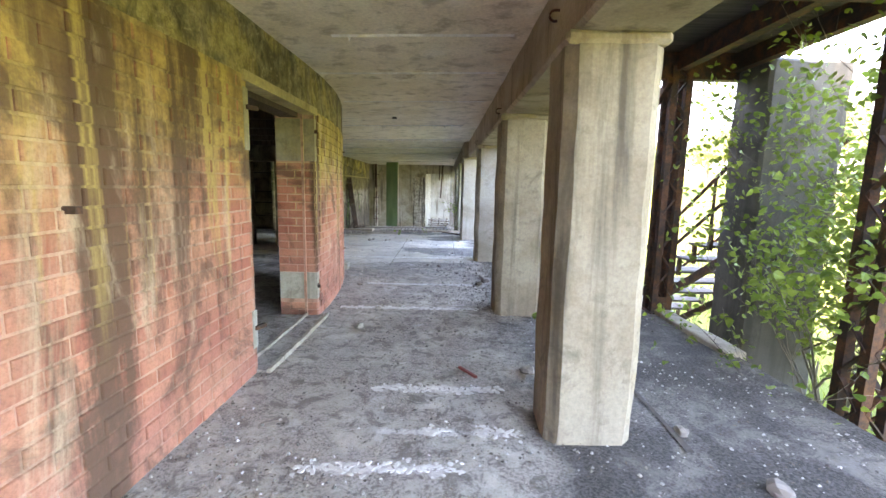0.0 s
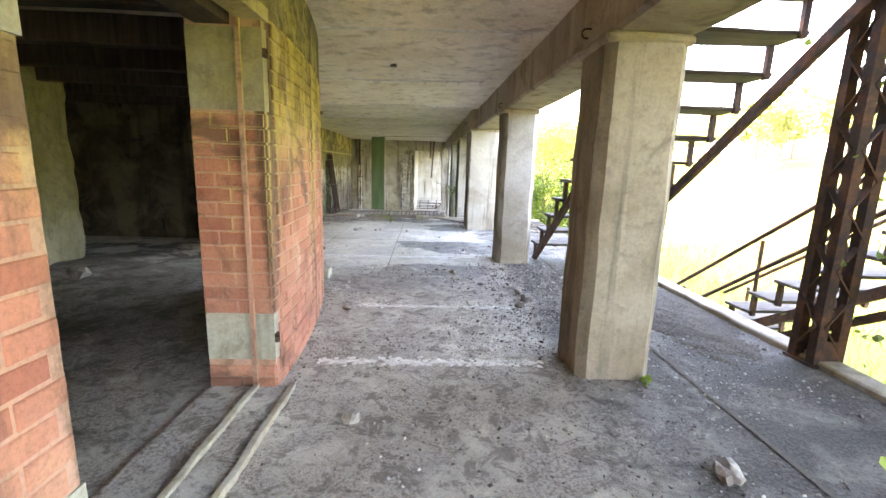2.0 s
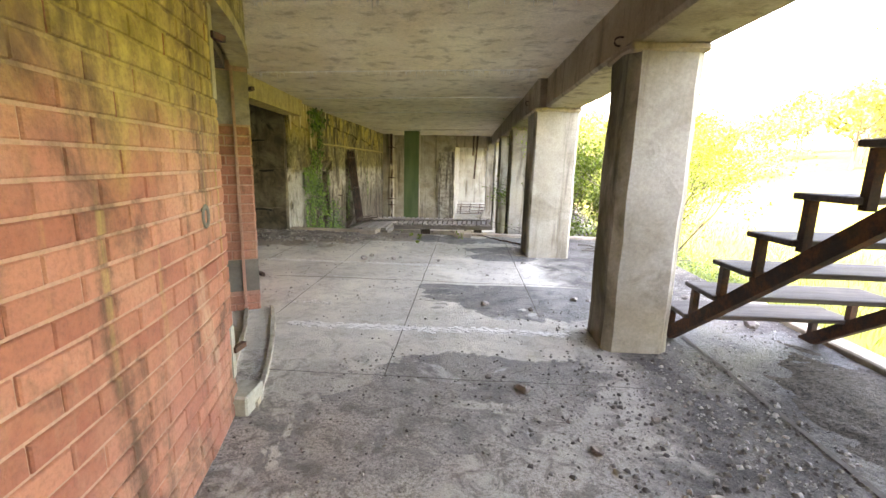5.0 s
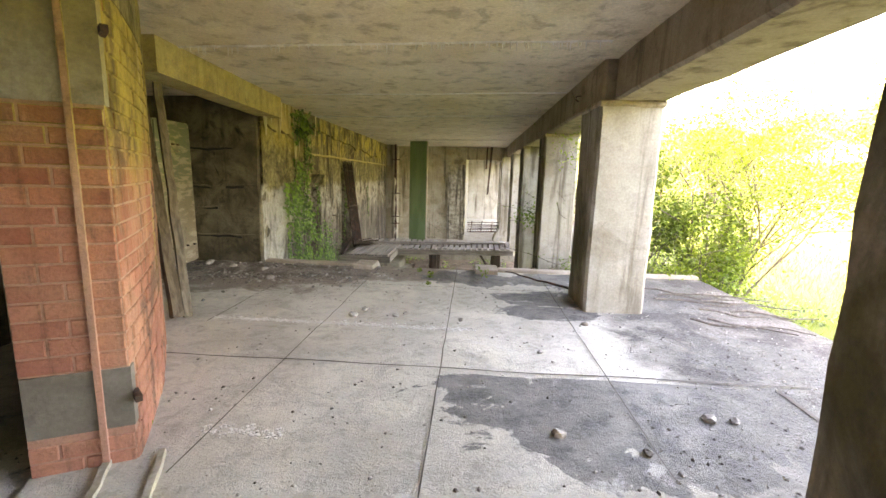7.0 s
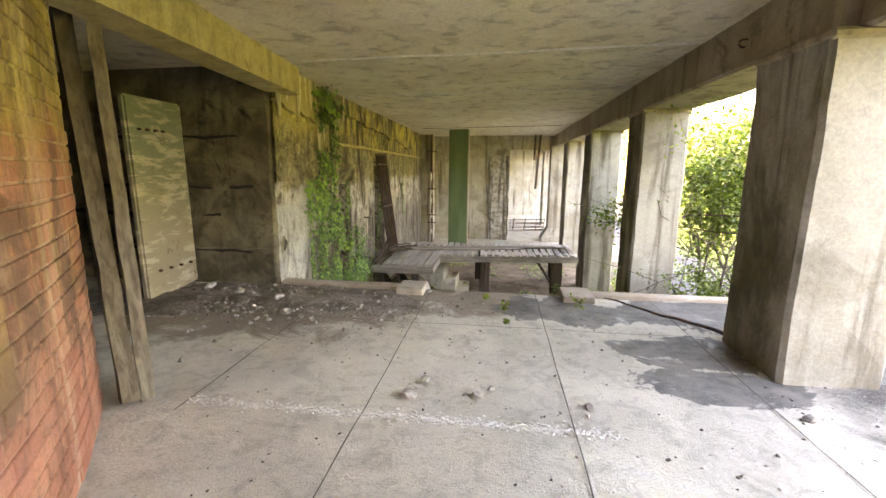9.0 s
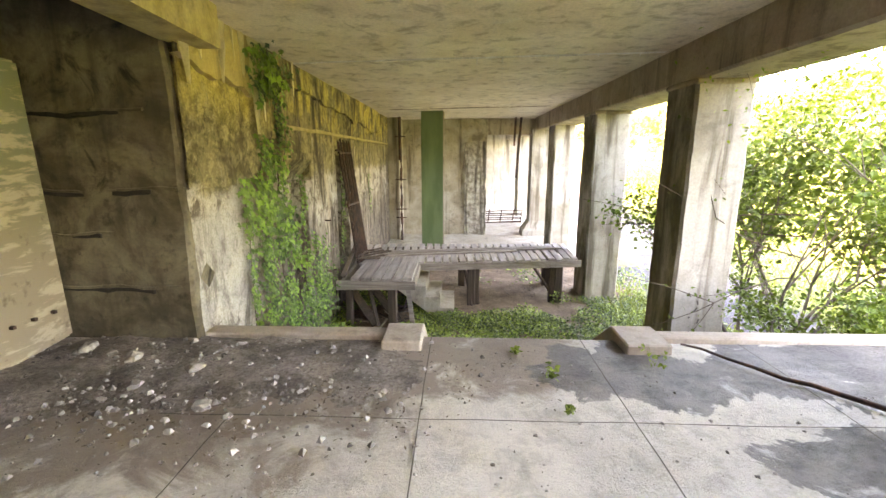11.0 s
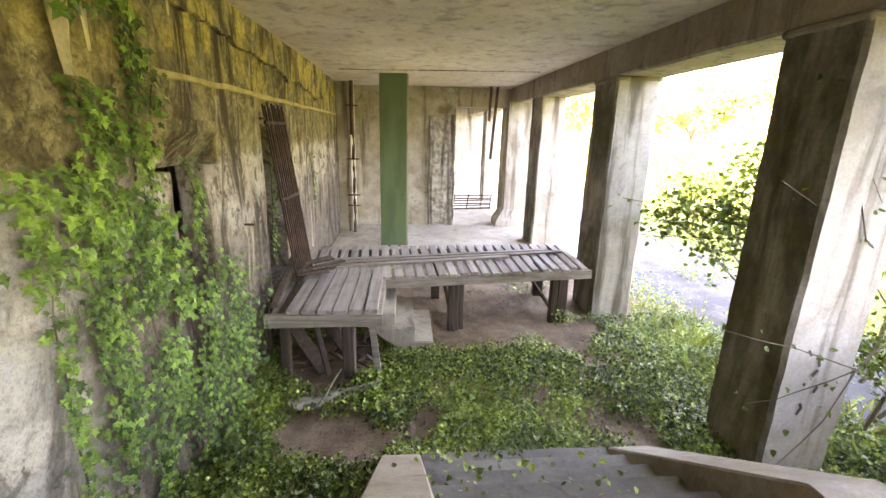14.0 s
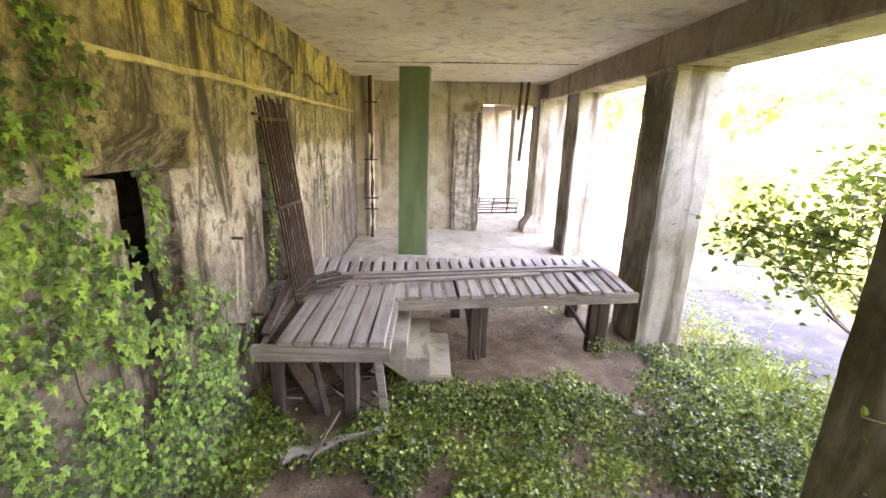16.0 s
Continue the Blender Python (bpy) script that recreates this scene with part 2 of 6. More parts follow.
def floor_paint(name):
    """Old concrete slab under grit, soot-dark damp patches with hard edges, and pale bare areas."""
    n = Nodes(name, 0.85)
    y = n.axis(1)
    fine = n.noise(55, 6, 0.75)
    c = n.mix(n.ramp(n.noise(1.2, 6, 0.6, warp=0.4), 0.35, 0.65), (0.62, 0.575, 0.495), (0.47, 0.435, 0.375))
    x = n.axis(0)
    edge = n.math("SUBTRACT", n.noise(1.9, 9, 0.66, warp=0.6), 0.5)

    def pool(cx, cy, rx, ry):
        """A patch of its own shape (damp film, soil, painted room shade), about rx by ry, with a ragged edge."""
        u = n.math("POWER", n.math("ABSOLUTE", n.math("MULTIPLY", n.math("SUBTRACT", x, cx), 1 / rx)), 2.0)
        v = n.math("POWER", n.math("ABSOLUTE", n.math("MULTIPLY", n.math("SUBTRACT", y, cy), 1 / ry)), 2.0)
        return n.math("ADD", n.math("SUBTRACT", 1.0, n.math("ADD", u, v)), n.math("MULTIPLY", edge, 4.2))
    damp = n.math("SUBTRACT", pool(0.35, 8.92, 1.35, 0.72), n.ramp(y, 9.2, 9.27, 0, 4))
    for cx, cy, rx, ry, less in ((1.6, 9.75, 0.6, 0.55, 0.1), (-0.3, 7.0, 0.9, 0.4, 0.2), (-0.75, 12.25, 0.6, 0.45, 0.0), (0.3, 12.3, 0.6, 0.4, 0.1), (0.35, 11.3, 0.8, 0.33, 0.1), (0.1, 10.75, 0.6, 0.25, 0.2), (1.6, 7.6, 0.9, 0.6, 0.0), (1.25, 12.1, 0.9, 0.6, 0.0), (-0.9, 6.4, 0.8, 0.5, 0.25), (1.3, 11.3, 0.6, 0.35, 0.15)):
        damp = n.math("MAXIMUM", damp, n.math("SUBTRACT", pool(cx, cy, rx, ry), less))
    patch = n.ramp(damp, -0.06, 0.06)
    soil = n.ramp(n.math("MAXIMUM", pool(-4.1, 11.9, 1.9, 1.0), pool(-2.3, 12.4, 1.7, 0.55)), -0.15, 0.5, 0, 0.85)
    c = n.mix(soil, c, n.mix(fine, (0.14, 0.107, 0.08), (0.30, 0.24, 0.19)))
    # the inner room's dimness, painted as a near-black patch on its floor
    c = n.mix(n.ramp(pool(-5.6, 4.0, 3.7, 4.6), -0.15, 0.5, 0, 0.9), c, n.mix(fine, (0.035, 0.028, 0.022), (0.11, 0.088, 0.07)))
    c = n.mix(n.math("MULTIPLY", patch, n.ramp(n.noise(5, 7, 0.7), 0.3, 0.6, 0.95, 0.68)), c, (0.055, 0.055, 0.06))
    near = n.math("MAXIMUM", n.ramp(y, 7.9, 6.2), n.math("MULTIPLY", n.ramp(x, 0.7, 1.5), 0.9))
    grit = n.math("MULTIPLY", near, n.ramp(n.noise(2.6, 8, 0.7, warp=0.5), 0.36, 0.56, 0.1, 0.92))
    c = n.mix(grit, c, n.mix(n.ramp(fine, 0.4, 0.62), (0.19, 0.165, 0.14), (0.60, 0.545, 0.48)))
    lime = n.ramp(n.noise(1.9, 7, 0.65, warp=0.8), 0.60, 0.68, 0, 0.7)
    c = n.mix(lime, c, (0.58, 0.55, 0.51))
    ragged = n.math("MULTIPLY", n.math("SUBTRACT", n.noise(7, 7, 0.7), 0.5), 0.22)
    for ly, x0, x1, half in ((7.8, -1.95, 0.42, 0.07), (4.22, -1.2, 0.4, 0.06), (5.45, -1.0, 0.45, 0.035), (2.2, -0.5, 0.42, 0.06), (1.66, -0.5, 0.45, 0.05), (1.32, -0.75, 0.1, 0.05), (10.12, -3.2, -0.7, 0.025)):
        off = n.math("ADD", n.math("ABSOLUTE", n.math("SUBTRACT", y, ly)), ragged)
        ends = n.math("MULTIPLY", n.ramp(x, x0, x0 + 0.25), n.ramp(x, x1, x1 - 0.2))
        c = n.mix(n.math("MULTIPLY", ends, n.ramp(off, half, half * 0.3, 0, 0.8)), c, (0.72, 0.70, 0.66))
    crust = n.noise(6.5, 8, 0.72, warp=0.9)
    c = n.mix(n.math("MULTIPLY", n.ramp(crust, 0.50, 0.60), n.ramp(near, 0, 1, 0.22, 0.66)), c, (0.13, 0.113, 0.097))
    c = n.mix(n.math("MULTIPLY", n.ramp(n.noise(17, 6, 0.75), 0.53, 0.68), n.ramp(near, 0, 1, 0.15, 0.6)), c, (0.09, 0.08, 0.07))
    c = n.mix(n.ramp(n.noise(3.2, 7, 0.7, warp=0.5), 0.52, 0.7, 0, 0.4), c, (0.2, 0.175, 0.15))
    outer = n.math("MULTIPLY", n.ramp(n.math("ADD", x, n.math("MULTIPLY", edge, 1.2)), 0.35, 0.8), n.ramp(n.noise(1.8, 7, 0.65, warp=0.5), 0.40, 0.56, 0.68, 0.97))
    c = n.mix(outer, c, n.mix(n.ramp(fine, 0.4, 0.65), (0.035, 0.032, 0.03), (0.12, 0.11, 0.10)))
    c = n.mix(n.math("MULTIPLY", n.ramp(fine, 0.45, 0.72), n.ramp(near, 0, 1, 0.16, 0.55)), c, (0.07, 0.065, 0.06))
    gloss = n.ramp(patch, 0, 1, 0.9, 0.55)
    return n.done(c, n.math("ADD", n.math("MULTIPLY", fine, 0.6), n.math("ADD", n.noise(12, 6, 0.7), n.math("MULTIPLY", crust, near))), 0.02, 0.8, gloss)


def rusty(name, base=(0.055, 0.04, 0.035), rust=(0.15, 0.07, 0.038)):
    n = Nodes(name, 0.75, 0.3)
    c = n.mix(n.ramp(n.noise(7, 6, 0.7), 0.4, 0.65), base, rust)
    g = n.noise(70, 5, 0.7)
    return n.done(n.mix(n.ramp(g, 0.4, 0.7, 0, 0.5), c, (0.03, 0.022, 0.02)), g, 0.004, 0.5)


def timber(name, base, pale, along=1):
    """Weathered grey boards; the grain runs along x (0), y (1) or z (2)."""
    n = Nodes(name, 0.85)
    stretch = [26, 26, 26]
    stretch[along] = 1.3
    grain = n.noise(1.0, 6, 0.65, n.at(*stretch), 0.5)
    pick = n.math("FRACT", n.math("ADD", n.chance(), n.island()))
    c = n.mix(n.ramp(grain, 0.3, 0.7), base, pale)
    c = n.mix(n.math("MULTIPLY", pick, 0.45), c, tuple(v * 0.45 for v in base))
    c = n.mix(n.ramp(n.noise(3, 5, 0.6), 0.5, 0.75, 0, 0.5), c, tuple(v * 0.4 for v in base))
    return n.done(c, grain, 0.006, 0.7)


def leafy(name, dark, light, glow=0.35, gloss=0.45, lean=1.0):
    n = Nodes(name, gloss)
    pick = n.math("FRACT", n.math("ADD", n.chance(), n.island()))
    c = n.mix(n.math("POWER", pick, lean), dark, light)
    c = n.mix(n.ramp(n.noise(1.1, 3), 0.45, 0.7, 0, 0.35), c, light)
    c = n.mix(n.ramp(n.noise(2.3, 4), 0.45, 0.65, 0, 0.6), c, dark)
    n.put(c, n.b.inputs["Base Color"])
    tr = n.t.nodes.new("ShaderNodeBsdfTranslucent")
    n.put(n.mix(0.6, c, light), tr.inputs["Color"])
    m = n.t.nodes.new("ShaderNodeMixShader")
    m.inputs[0].default_value = glow
    n.t.links.new(n.b.outputs[0], m.inputs[1])
    n.t.links.new(tr.outputs[0], m.inputs[2])
    n.t.links.new(m.outputs[0], n.t.nodes["Material Output"].inputs["Surface"])
    return n.mat


def ground_paint(name):
    """Grass far off, trodden earth and leaf litter by the building, a pale worn concrete drive along it."""
    n = Nodes(name, 0.95)
    x, y = n.axis(0), n.axis(1)
    fine = n.noise(30, 6, 0.75)
    grass = n.mix(n.ramp(n.noise(0.35, 5, 0.6), 0.35, 0.65), (0.10, 0.135, 0.02), (0.165, 0.165, 0.03))
    grass = n.mix(n.ramp(fine, 0.3, 0.7, 0, 0.5), grass, (0.10, 0.13, 0.03))
    earth = n.mix(n.ramp(n.noise(2.5, 6, 0.7), 0.35, 0.65), (0.145, 0.097, 0.06), (0.29, 0.207, 0.138))
    earth = n.mix(n.ramp(fine, 0.4, 0.7, 0, 0.6), earth, (0.085, 0.058, 0.036))
    drive = n.mix(n.ramp(n.noise(1.6, 6, 0.65), 0.4, 0.6), (0.052, 0.050, 0.051), (0.085, 0.083, 0.084))
    drive = n.mix(n.ramp(n.noise(4, 6, 0.7, warp=0.6), 0.56, 0.64, 0, 0.7), drive, (0.14, 0.12, 0.09))
    wob = n.math("MULTIPLY", n.math("SUBTRACT", n.noise(1.0, 5, 0.6), 0.5), 1.6)
    xs = n.math("ADD", x, wob)
    c = n.mix(n.ramp(xs, 1.5, 2.1), earth, drive)
    lane = n.math("ADD", xs, n.math("MULTIPLY", n.math("SUBTRACT", y, 20.0), -0.16))
    c = n.mix(n.ramp(lane, 4.3, 5.0), c, grass)
    c = n.mix(n.ramp(y, 14.2, 13.2), c, n.mix(n.ramp(xs, 1.0, 2.2), earth, grass))
    return n.done(c, fine, 0.02, 0.8)


M_CEIL = concrete("ceiling_concrete", (0.68, 0.585, 0.43), (0.80, 0.72, 0.57), (0.21, 0.165, 0.11), 0.5, blotch=0.8, spots=0.75)
M_COL = concrete("column_concrete", (0.31, 0.275, 0.22), (0.45, 0.42, 0.365), (0.10, 0.08, 0.054), 0.85, blotch=0.9, spots=0.6, moss_shade=0.85)
M_COL_BEIGE = concrete("beige_column_concrete", (0.255, 0.21, 0.15), (0.35, 0.305, 0.235), (0.075, 0.065, 0.05), 0.85, blotch=1.4, spots=0.9, moss_shade=0.25)
M_BEAM = concrete("beam_concrete", (0.30, 0.245, 0.17), (0.41, 0.35, 0.26), (0.11, 0.08, 0.05), 0.7)
M_WALL = wall_paint("wall_concrete")
M_FAR = concrete("far_wall_concrete", (0.36, 0.31, 0.225), (0.52, 0.47, 0.38), (0.10, 0.08, 0.055), 0.85, 0.2, 1.9, blotch=1.5)
M_LINTEL = concrete("lintel_concrete", (0.50, 0.42, 0.22), (0.60, 0.52, 0.31), (0.16, 0.13, 0.06), 0.6, 0.5, 1.2, (0.40, 0.31, 0.09), 1.5)
M_BAND = wall_paint("band_concrete", 0.6, 1.5)
# mottled concrete with the dimness of recess and inner rooms put into its albedo
M_DARKWALL = concrete("shaded_recess_concrete", (0.075, 0.062, 0.040), (0.23, 0.20, 0.135), (0.018, 0.015, 0.010), 0.5, blotch=1.7, sharp=0.5, spots=1.6)
M_BLOCK = concrete("quoin_concrete", (0.36, 0.35, 0.28), (0.45, 0.44, 0.38), (0.13, 0.12, 0.085), 0.45, 0.6, 1.6, (0.36, 0.30, 0.09))
M_STEP = concrete("step_concrete", (0.37, 0.32, 0.245), (0.48, 0.43, 0.35), (0.13, 0.105, 0.075), 0.3)
M_KERB = concrete("kerb_concrete", (0.36, 0.295, 0.235), (0.45, 0.385, 0.32), (0.15, 0.115, 0.085), 0.25)
M_SOOTSTEP = concrete("damp_step_concrete", (0.16, 0.145, 0.122), (0.27, 0.25, 0.22), (0.05, 0.045, 0.04), 0.3)
M_MORTAR = mortar_paint("mortar")
M_BRICK = brick_paint("brick_red")
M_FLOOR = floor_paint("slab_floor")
M_GROUND = ground_paint("ground_cover")
M_RUST = rusty("rusty_steel")
M_GATE = rusty("gate_rust", (0.028, 0.018, 0.014), (0.075, 0.036, 0.022))
M_DECK = timber("deck_board", (0.27, 0.235, 0.205), (0.46, 0.415, 0.375), 1)
M_DECKX = timber("deck_rail_board", (0.19, 0.16, 0.13), (0.34, 0.295, 0.25), 0)
M_POST = timber("old_post", (0.06, 0.044, 0.033), (0.14, 0.104, 0.078), 2)
M_JAMB = timber("door_frame_board", (0.10, 0.082, 0.06), (0.26, 0.22, 0.17), 2)
M_LEAF = leafy("ivy_leaf", (0.012, 0.036, 0.008), (0.22, 0.39, 0.065), 0.10, 0.32, 1.7)
M_HERB = leafy("ground_leaf", (0.010, 0.034, 0.007), (0.42, 0.56, 0.10), 0.10, 0.32, 2.0)
M_BUSH = leafy("bush_leaf", (0.05, 0.085, 0.014), (0.115, 0.155, 0.025), 0.45)
M_FEATHER = leafy("feathery_leaf", (0.08, 0.15, 0.012), (0.27, 0.36, 0.04), 0.32)
# leaves of the far trees, paled so that haze and glare sit in the colour
M_HAZY = leafy("haze_paled_leaf", (0.20, 0.24, 0.08), (0.36, 0.38, 0.17), 0.4)
M_CREEPER = leafy("creeper_leaf", (0.04, 0.09, 0.015), (0.26, 0.34, 0.055), 0.35)
M_BARK = timber("bark", (0.11, 0.092, 0.075), (0.24, 0.21, 0.18), 2)
M_SAPLING = leafy("sapling_leaf", (0.025, 0.06, 0.008), (0.17, 0.25, 0.03), 0.3)


def green_paint():
    n = Nodes("green_paint", 0.6)
    c = n.mix(n.ramp(n.noise(1.5, 5, 0.6, n.at(2, 2, 0.4)), 0.4, 0.6), (0.085, 0.135, 0.062), (0.115, 0.17, 0.08))
    c = n.mix(n.ramp(n.noise(30, 5, 0.7), 0.55, 0.75, 0, 0.4), c, (0.2, 0.2, 0.13))
    return n.done(c, n.noise(20, 4), 0.003, 0.4)


M_GREEN = green_paint()


# ---- building helpers ----
def part(name, bm, material, parent=None, label="", smooth=False):
    """Links a bmesh as one mesh object, under its thing where one is given."""
    me = bpy.data.meshes.new(name)
    bm.to_mesh(me)
    bm.free()
    me.materials.append(material)
    if smooth:
        for p in me.polygons:
            p.use_smooth = True
    ob = new(name, me)
    if parent:
        ob.parent = parent
    if label:
        ob["label"] = label
    return ob


def thing(name, label, category, group="", kind="", at=(0, 0, 0)):
    ob = new(name)
    ob.empty_display_size = 0.1
    ob.location = at
    return tagged(ob, label, category, group, kind)


def box(bm, x0, y0, z0, x1, y1, z1, bevel=0.0):
    made = bmesh.ops.create_cube(bm, size=1.0)["verts"]
    for v in made:
        v.co = Vector((x0 + (v.co.x + 0.5) * (x1 - x0), y0 + (v.co.y + 0.5) * (y1 - y0), z0 + (v.co.z + 0.5) * (z1 - z0)))
    if bevel:
        edges = list({e for v in made for e in v.link_edges})
        bmesh.ops.bevel(bm, geom=edges, offset=bevel, segments=1, affect="EDGES", profile=0.6)
    return made


def boxed(x0, y0, z0, x1, y1, z1, bevel=0.0):
    bm = bmesh.new()
    box(bm, x0, y0, z0, x1, y1, z1, bevel)
    return bm


def bar(bm, a, b, w, h, up=(0, 0, 1)):
    """A straight member from a to b, w across and h deep."""
    a, b = Vector(a), Vector(b)
    d = (b - a).normalized()
    s = d.cross(Vector(up))
    s = s.normalized() if s.length > 1e-4 else Vector((1, 0, 0))
    u = s.cross(d)
    vs = [bm.verts.new(p + s * w * i / 2 + u * h * j / 2) for p in (a, b) for i, j in ((-1, -1), (1, -1), (1, 1), (-1, 1))]
    for f in ((0, 1, 2, 3), (7, 6, 5, 4), (0, 4, 5, 1), (1, 5, 6, 2), (2, 6, 7, 3), (3, 7, 4, 0)):
        bm.faces.new([vs[i] for i in f])


def barred(a, b, w, h, up=(0, 0, 1)):
    bm = bmesh.new()
    bar(bm, a, b, w, h, up)
    bmesh.ops.recalc_face_normals(bm, faces=bm.faces)
    return bm


def rough_block(x0, y0, z0, x1, y1, z1, cell=0.12, amount=0.012, bevel=0.02, seed=0.0):
    """A cast block with worn arrises and an uneven face."""
    bm = boxed(x0, y0, z0, x1, y1, z1, bevel)
    for axis, lo, hi in ((0, x0, x1), (1, y0, y1), (2, z0, z1)):
        k = min(40, max(1, int((hi - lo) / cell)))
        no = Vector([1.0 if i == axis else 0.0 for i in range(3)])
        for i in range(1, k):
            co = Vector((x0, y0, z0))
            co[axis] = lo + (hi - lo) * i / k
            bmesh.ops.bisect_plane(bm, geom=bm.verts[:] + bm.edges[:] + bm.faces[:], plane_co=co, plane_no=no)
    for v in bm.verts:
        q = v.co * 3.1 + Vector((seed, seed * 0.7, 0))
        v.co += noise.noise_vector(q) * amount + noise.noise_vector(q * 4) * amount * 0.4
    return bm


def tube(bm, pts, r0, r1=None, sides=6):
    """A round bar or branch along points, tapering from r0 to r1."""
    r1 = r0 if r1 is None else r1
    pts = [Vector(p) for p in pts]
    rings = []
    for i, p in enumerate(pts):
        d = (pts[min(i + 1, len(pts) - 1)] - pts[max(i - 1, 0)]).normalized()
        s = d.cross(Vector((0, 0, 1)))
        s = s.normalized() if s.length > 1e-3 else Vector((1, 0, 0))
        u = s.cross(d)
        r = r0 + (r1 - r0) * i / max(1, len(pts) - 1)
        rings.append([bm.verts.new(p + (s * math.cos(a) + u * math.sin(a)) * r) for a in [2 * math.pi * k / sides for k in range(sides)]])
    for a, b in zip(rings, rings[1:]):
        for k in range(sides):
            bm.faces.new((a[k], a[(k + 1) % sides], b[(k + 1) % sides], b[k]))
    bm.faces.new(rings[0])
    bm.faces.new(rings[-1])


rnd = random.Random(7)
GROUND = -1.22


def terrain(x, y):
    """Height of the open ground."""
    z = GROUND + 0.05 * noise.noise(Vector((x * 0.5, y * 0.5, 0)))
    far = max(0.0, x - 9.0)
    z += 5.2 * (1 - math.exp(-(far / 26.0) ** 1.5))
    if y > 30:
        z += 2.0 * (1 - math.exp(-((y - 30) / 30.0) ** 2)) * min(1.0, max(0.0, (x - 2) / 6))
    return z + 0.12 * noise.noise(Vector((x * 0.16, y * 0.16, 3))) * min(1, far / 5)


# ---- ground ----
def make_ground():
    xs = [-400, -120, -40, -20, -12] + [-8 + 0.6 * i for i in range(44)] + [19, 21, 24, 28, 33, 39, 46, 56, 70, 100, 180, 450, 1500]
    ys = [-1500, -400, -100, -50, -25, -12] + [-8 + 0.7 * i for i in range(64)] + [38, 42, 47, 54, 64, 80, 110, 200, 500, 1500]
    bm = bmesh.new()
    grid = [[bm.verts.new((x, y, terrain(x, y))) for y in ys] for x in xs]
    for i in range(len(xs) - 1):
        for j in range(len(ys) - 1):
            bm.faces.new((grid[i][j], grid[i + 1][j], grid[i + 1][j + 1], grid[i][j + 1]))
    tagged(part("ground", bm, M_GROUND, smooth=True), "grassy ground with bare earth and a worn concrete drive", "ground", kind="structure")


make_ground()

# ---- terrace slab ----
SLAB_Y1, EDGE = 12.73, 2.56


def make_floor():
    bm = bmesh.new()
    xs = [-9 + 0.25 * i for i in range(47)]
    xs = [v for v in xs if v < EDGE] + [EDGE]
    ys = [-6 + 0.25 * i for i in range(76)]
    ys = [v for v in ys if v < SLAB_Y1] + [SLAB_Y1]

    def h(x, y):
        return 0.010 * noise.noise(Vector((x * 1.3, y * 1.3, 0))) + 0.004 * noise.noise(Vector((x * 5, y * 5, 1)))
    grid = [[bm.verts.new((x, y, h(x, y))) for y in ys] for x in xs]
    for i in range(len(xs) - 1):
        for j in range(len(ys) - 1):
            bm.faces.new((grid[i][j], grid[i + 1][j], grid[i + 1][j + 1], grid[i][j + 1]))
    rim = [g[0] for g in grid] + grid[-1][1:] + [g[-1] for g in grid[-2::-1]] + grid[0][-2:0:-1]
    low = [bm.verts.new((v.co.x, v.co.y, -1.6)) for v in rim]
    for i in range(len(rim)):
        j = (i + 1) % len(rim)
        bm.faces.new((rim[j], rim[i], low[i], low[j]))
    bmesh.ops.recalc_face_normals(bm, faces=bm.faces)
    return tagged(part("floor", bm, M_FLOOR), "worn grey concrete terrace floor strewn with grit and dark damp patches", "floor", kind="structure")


floor = make_floor()

# ---- ceiling and beam ----
def ceil_z(x):
    return 2.565 + 0.022 * x


bm = bmesh.new()
xs = [-9 + 0.25 * i for i in range(40)]
xs = [v for v in xs if v < 0.7] + [0.7]
ys = [-6 + 0.3 * i for i in range(130)]
grid = [[bm.verts.new((x, y, ceil_z(x) + 0.008 * noise.noise(Vector((x * 0.9, y * 2.2, 5))))) for y in ys] for x in xs]
for i in range(len(xs) - 1):
    for j in range(len(ys) - 1):
        bm.faces.new((grid[i][j], grid[i][j + 1], grid[i + 1][j + 1], grid[i + 1][j]))
top = [bm.verts.new((x, y, 2.95)) for x, y in ((xs[0], ys[0]), (xs[-1], ys[0]), (xs[-1], ys[-1]), (xs[0], ys[-1]))]
bm.faces.new(top)
rims = [[g[0] for g in grid], grid[-1], [g[-1] for g in grid[::-1]], grid[0][::-1]]
for k in range(4):
    bm.faces.new([*rims[k], top[(k + 1) % 4], top[k]])
bmesh.ops.recalc_face_normals(bm, faces=bm.faces)
tagged(part("ceiling", bm, M_CEIL), "stained grey concrete ceiling with board marks", "ceiling", kind="structure")

for y0, y1, x0 in ((-6, 10.9, 0.6), (10.9, 32.5, 0.48)):
    tagged(part("beam", rough_block(x0, y0, 2.18, 1.1, y1, 3.0, 0.5, 0.012, 0.025), M_BEAM), "long stained concrete edge beam on the columns", "beam", kind="structure")
# parapet and roof are out of view, kept low to shorten the shadow outside
tagged(part("upper_wall", boxed(0.6, -6, 3.0, 0.95, 32.5, 3.2), M_COL), "plain concrete parapet over the beam", "wall", kind="structure")
tagged(part("roof", boxed(-20, -6, 3.2, 1.0, 32.5, 3.4), M_COL), "flat concrete roof, unseen, its height set for the shadow", "roof", kind="structure")

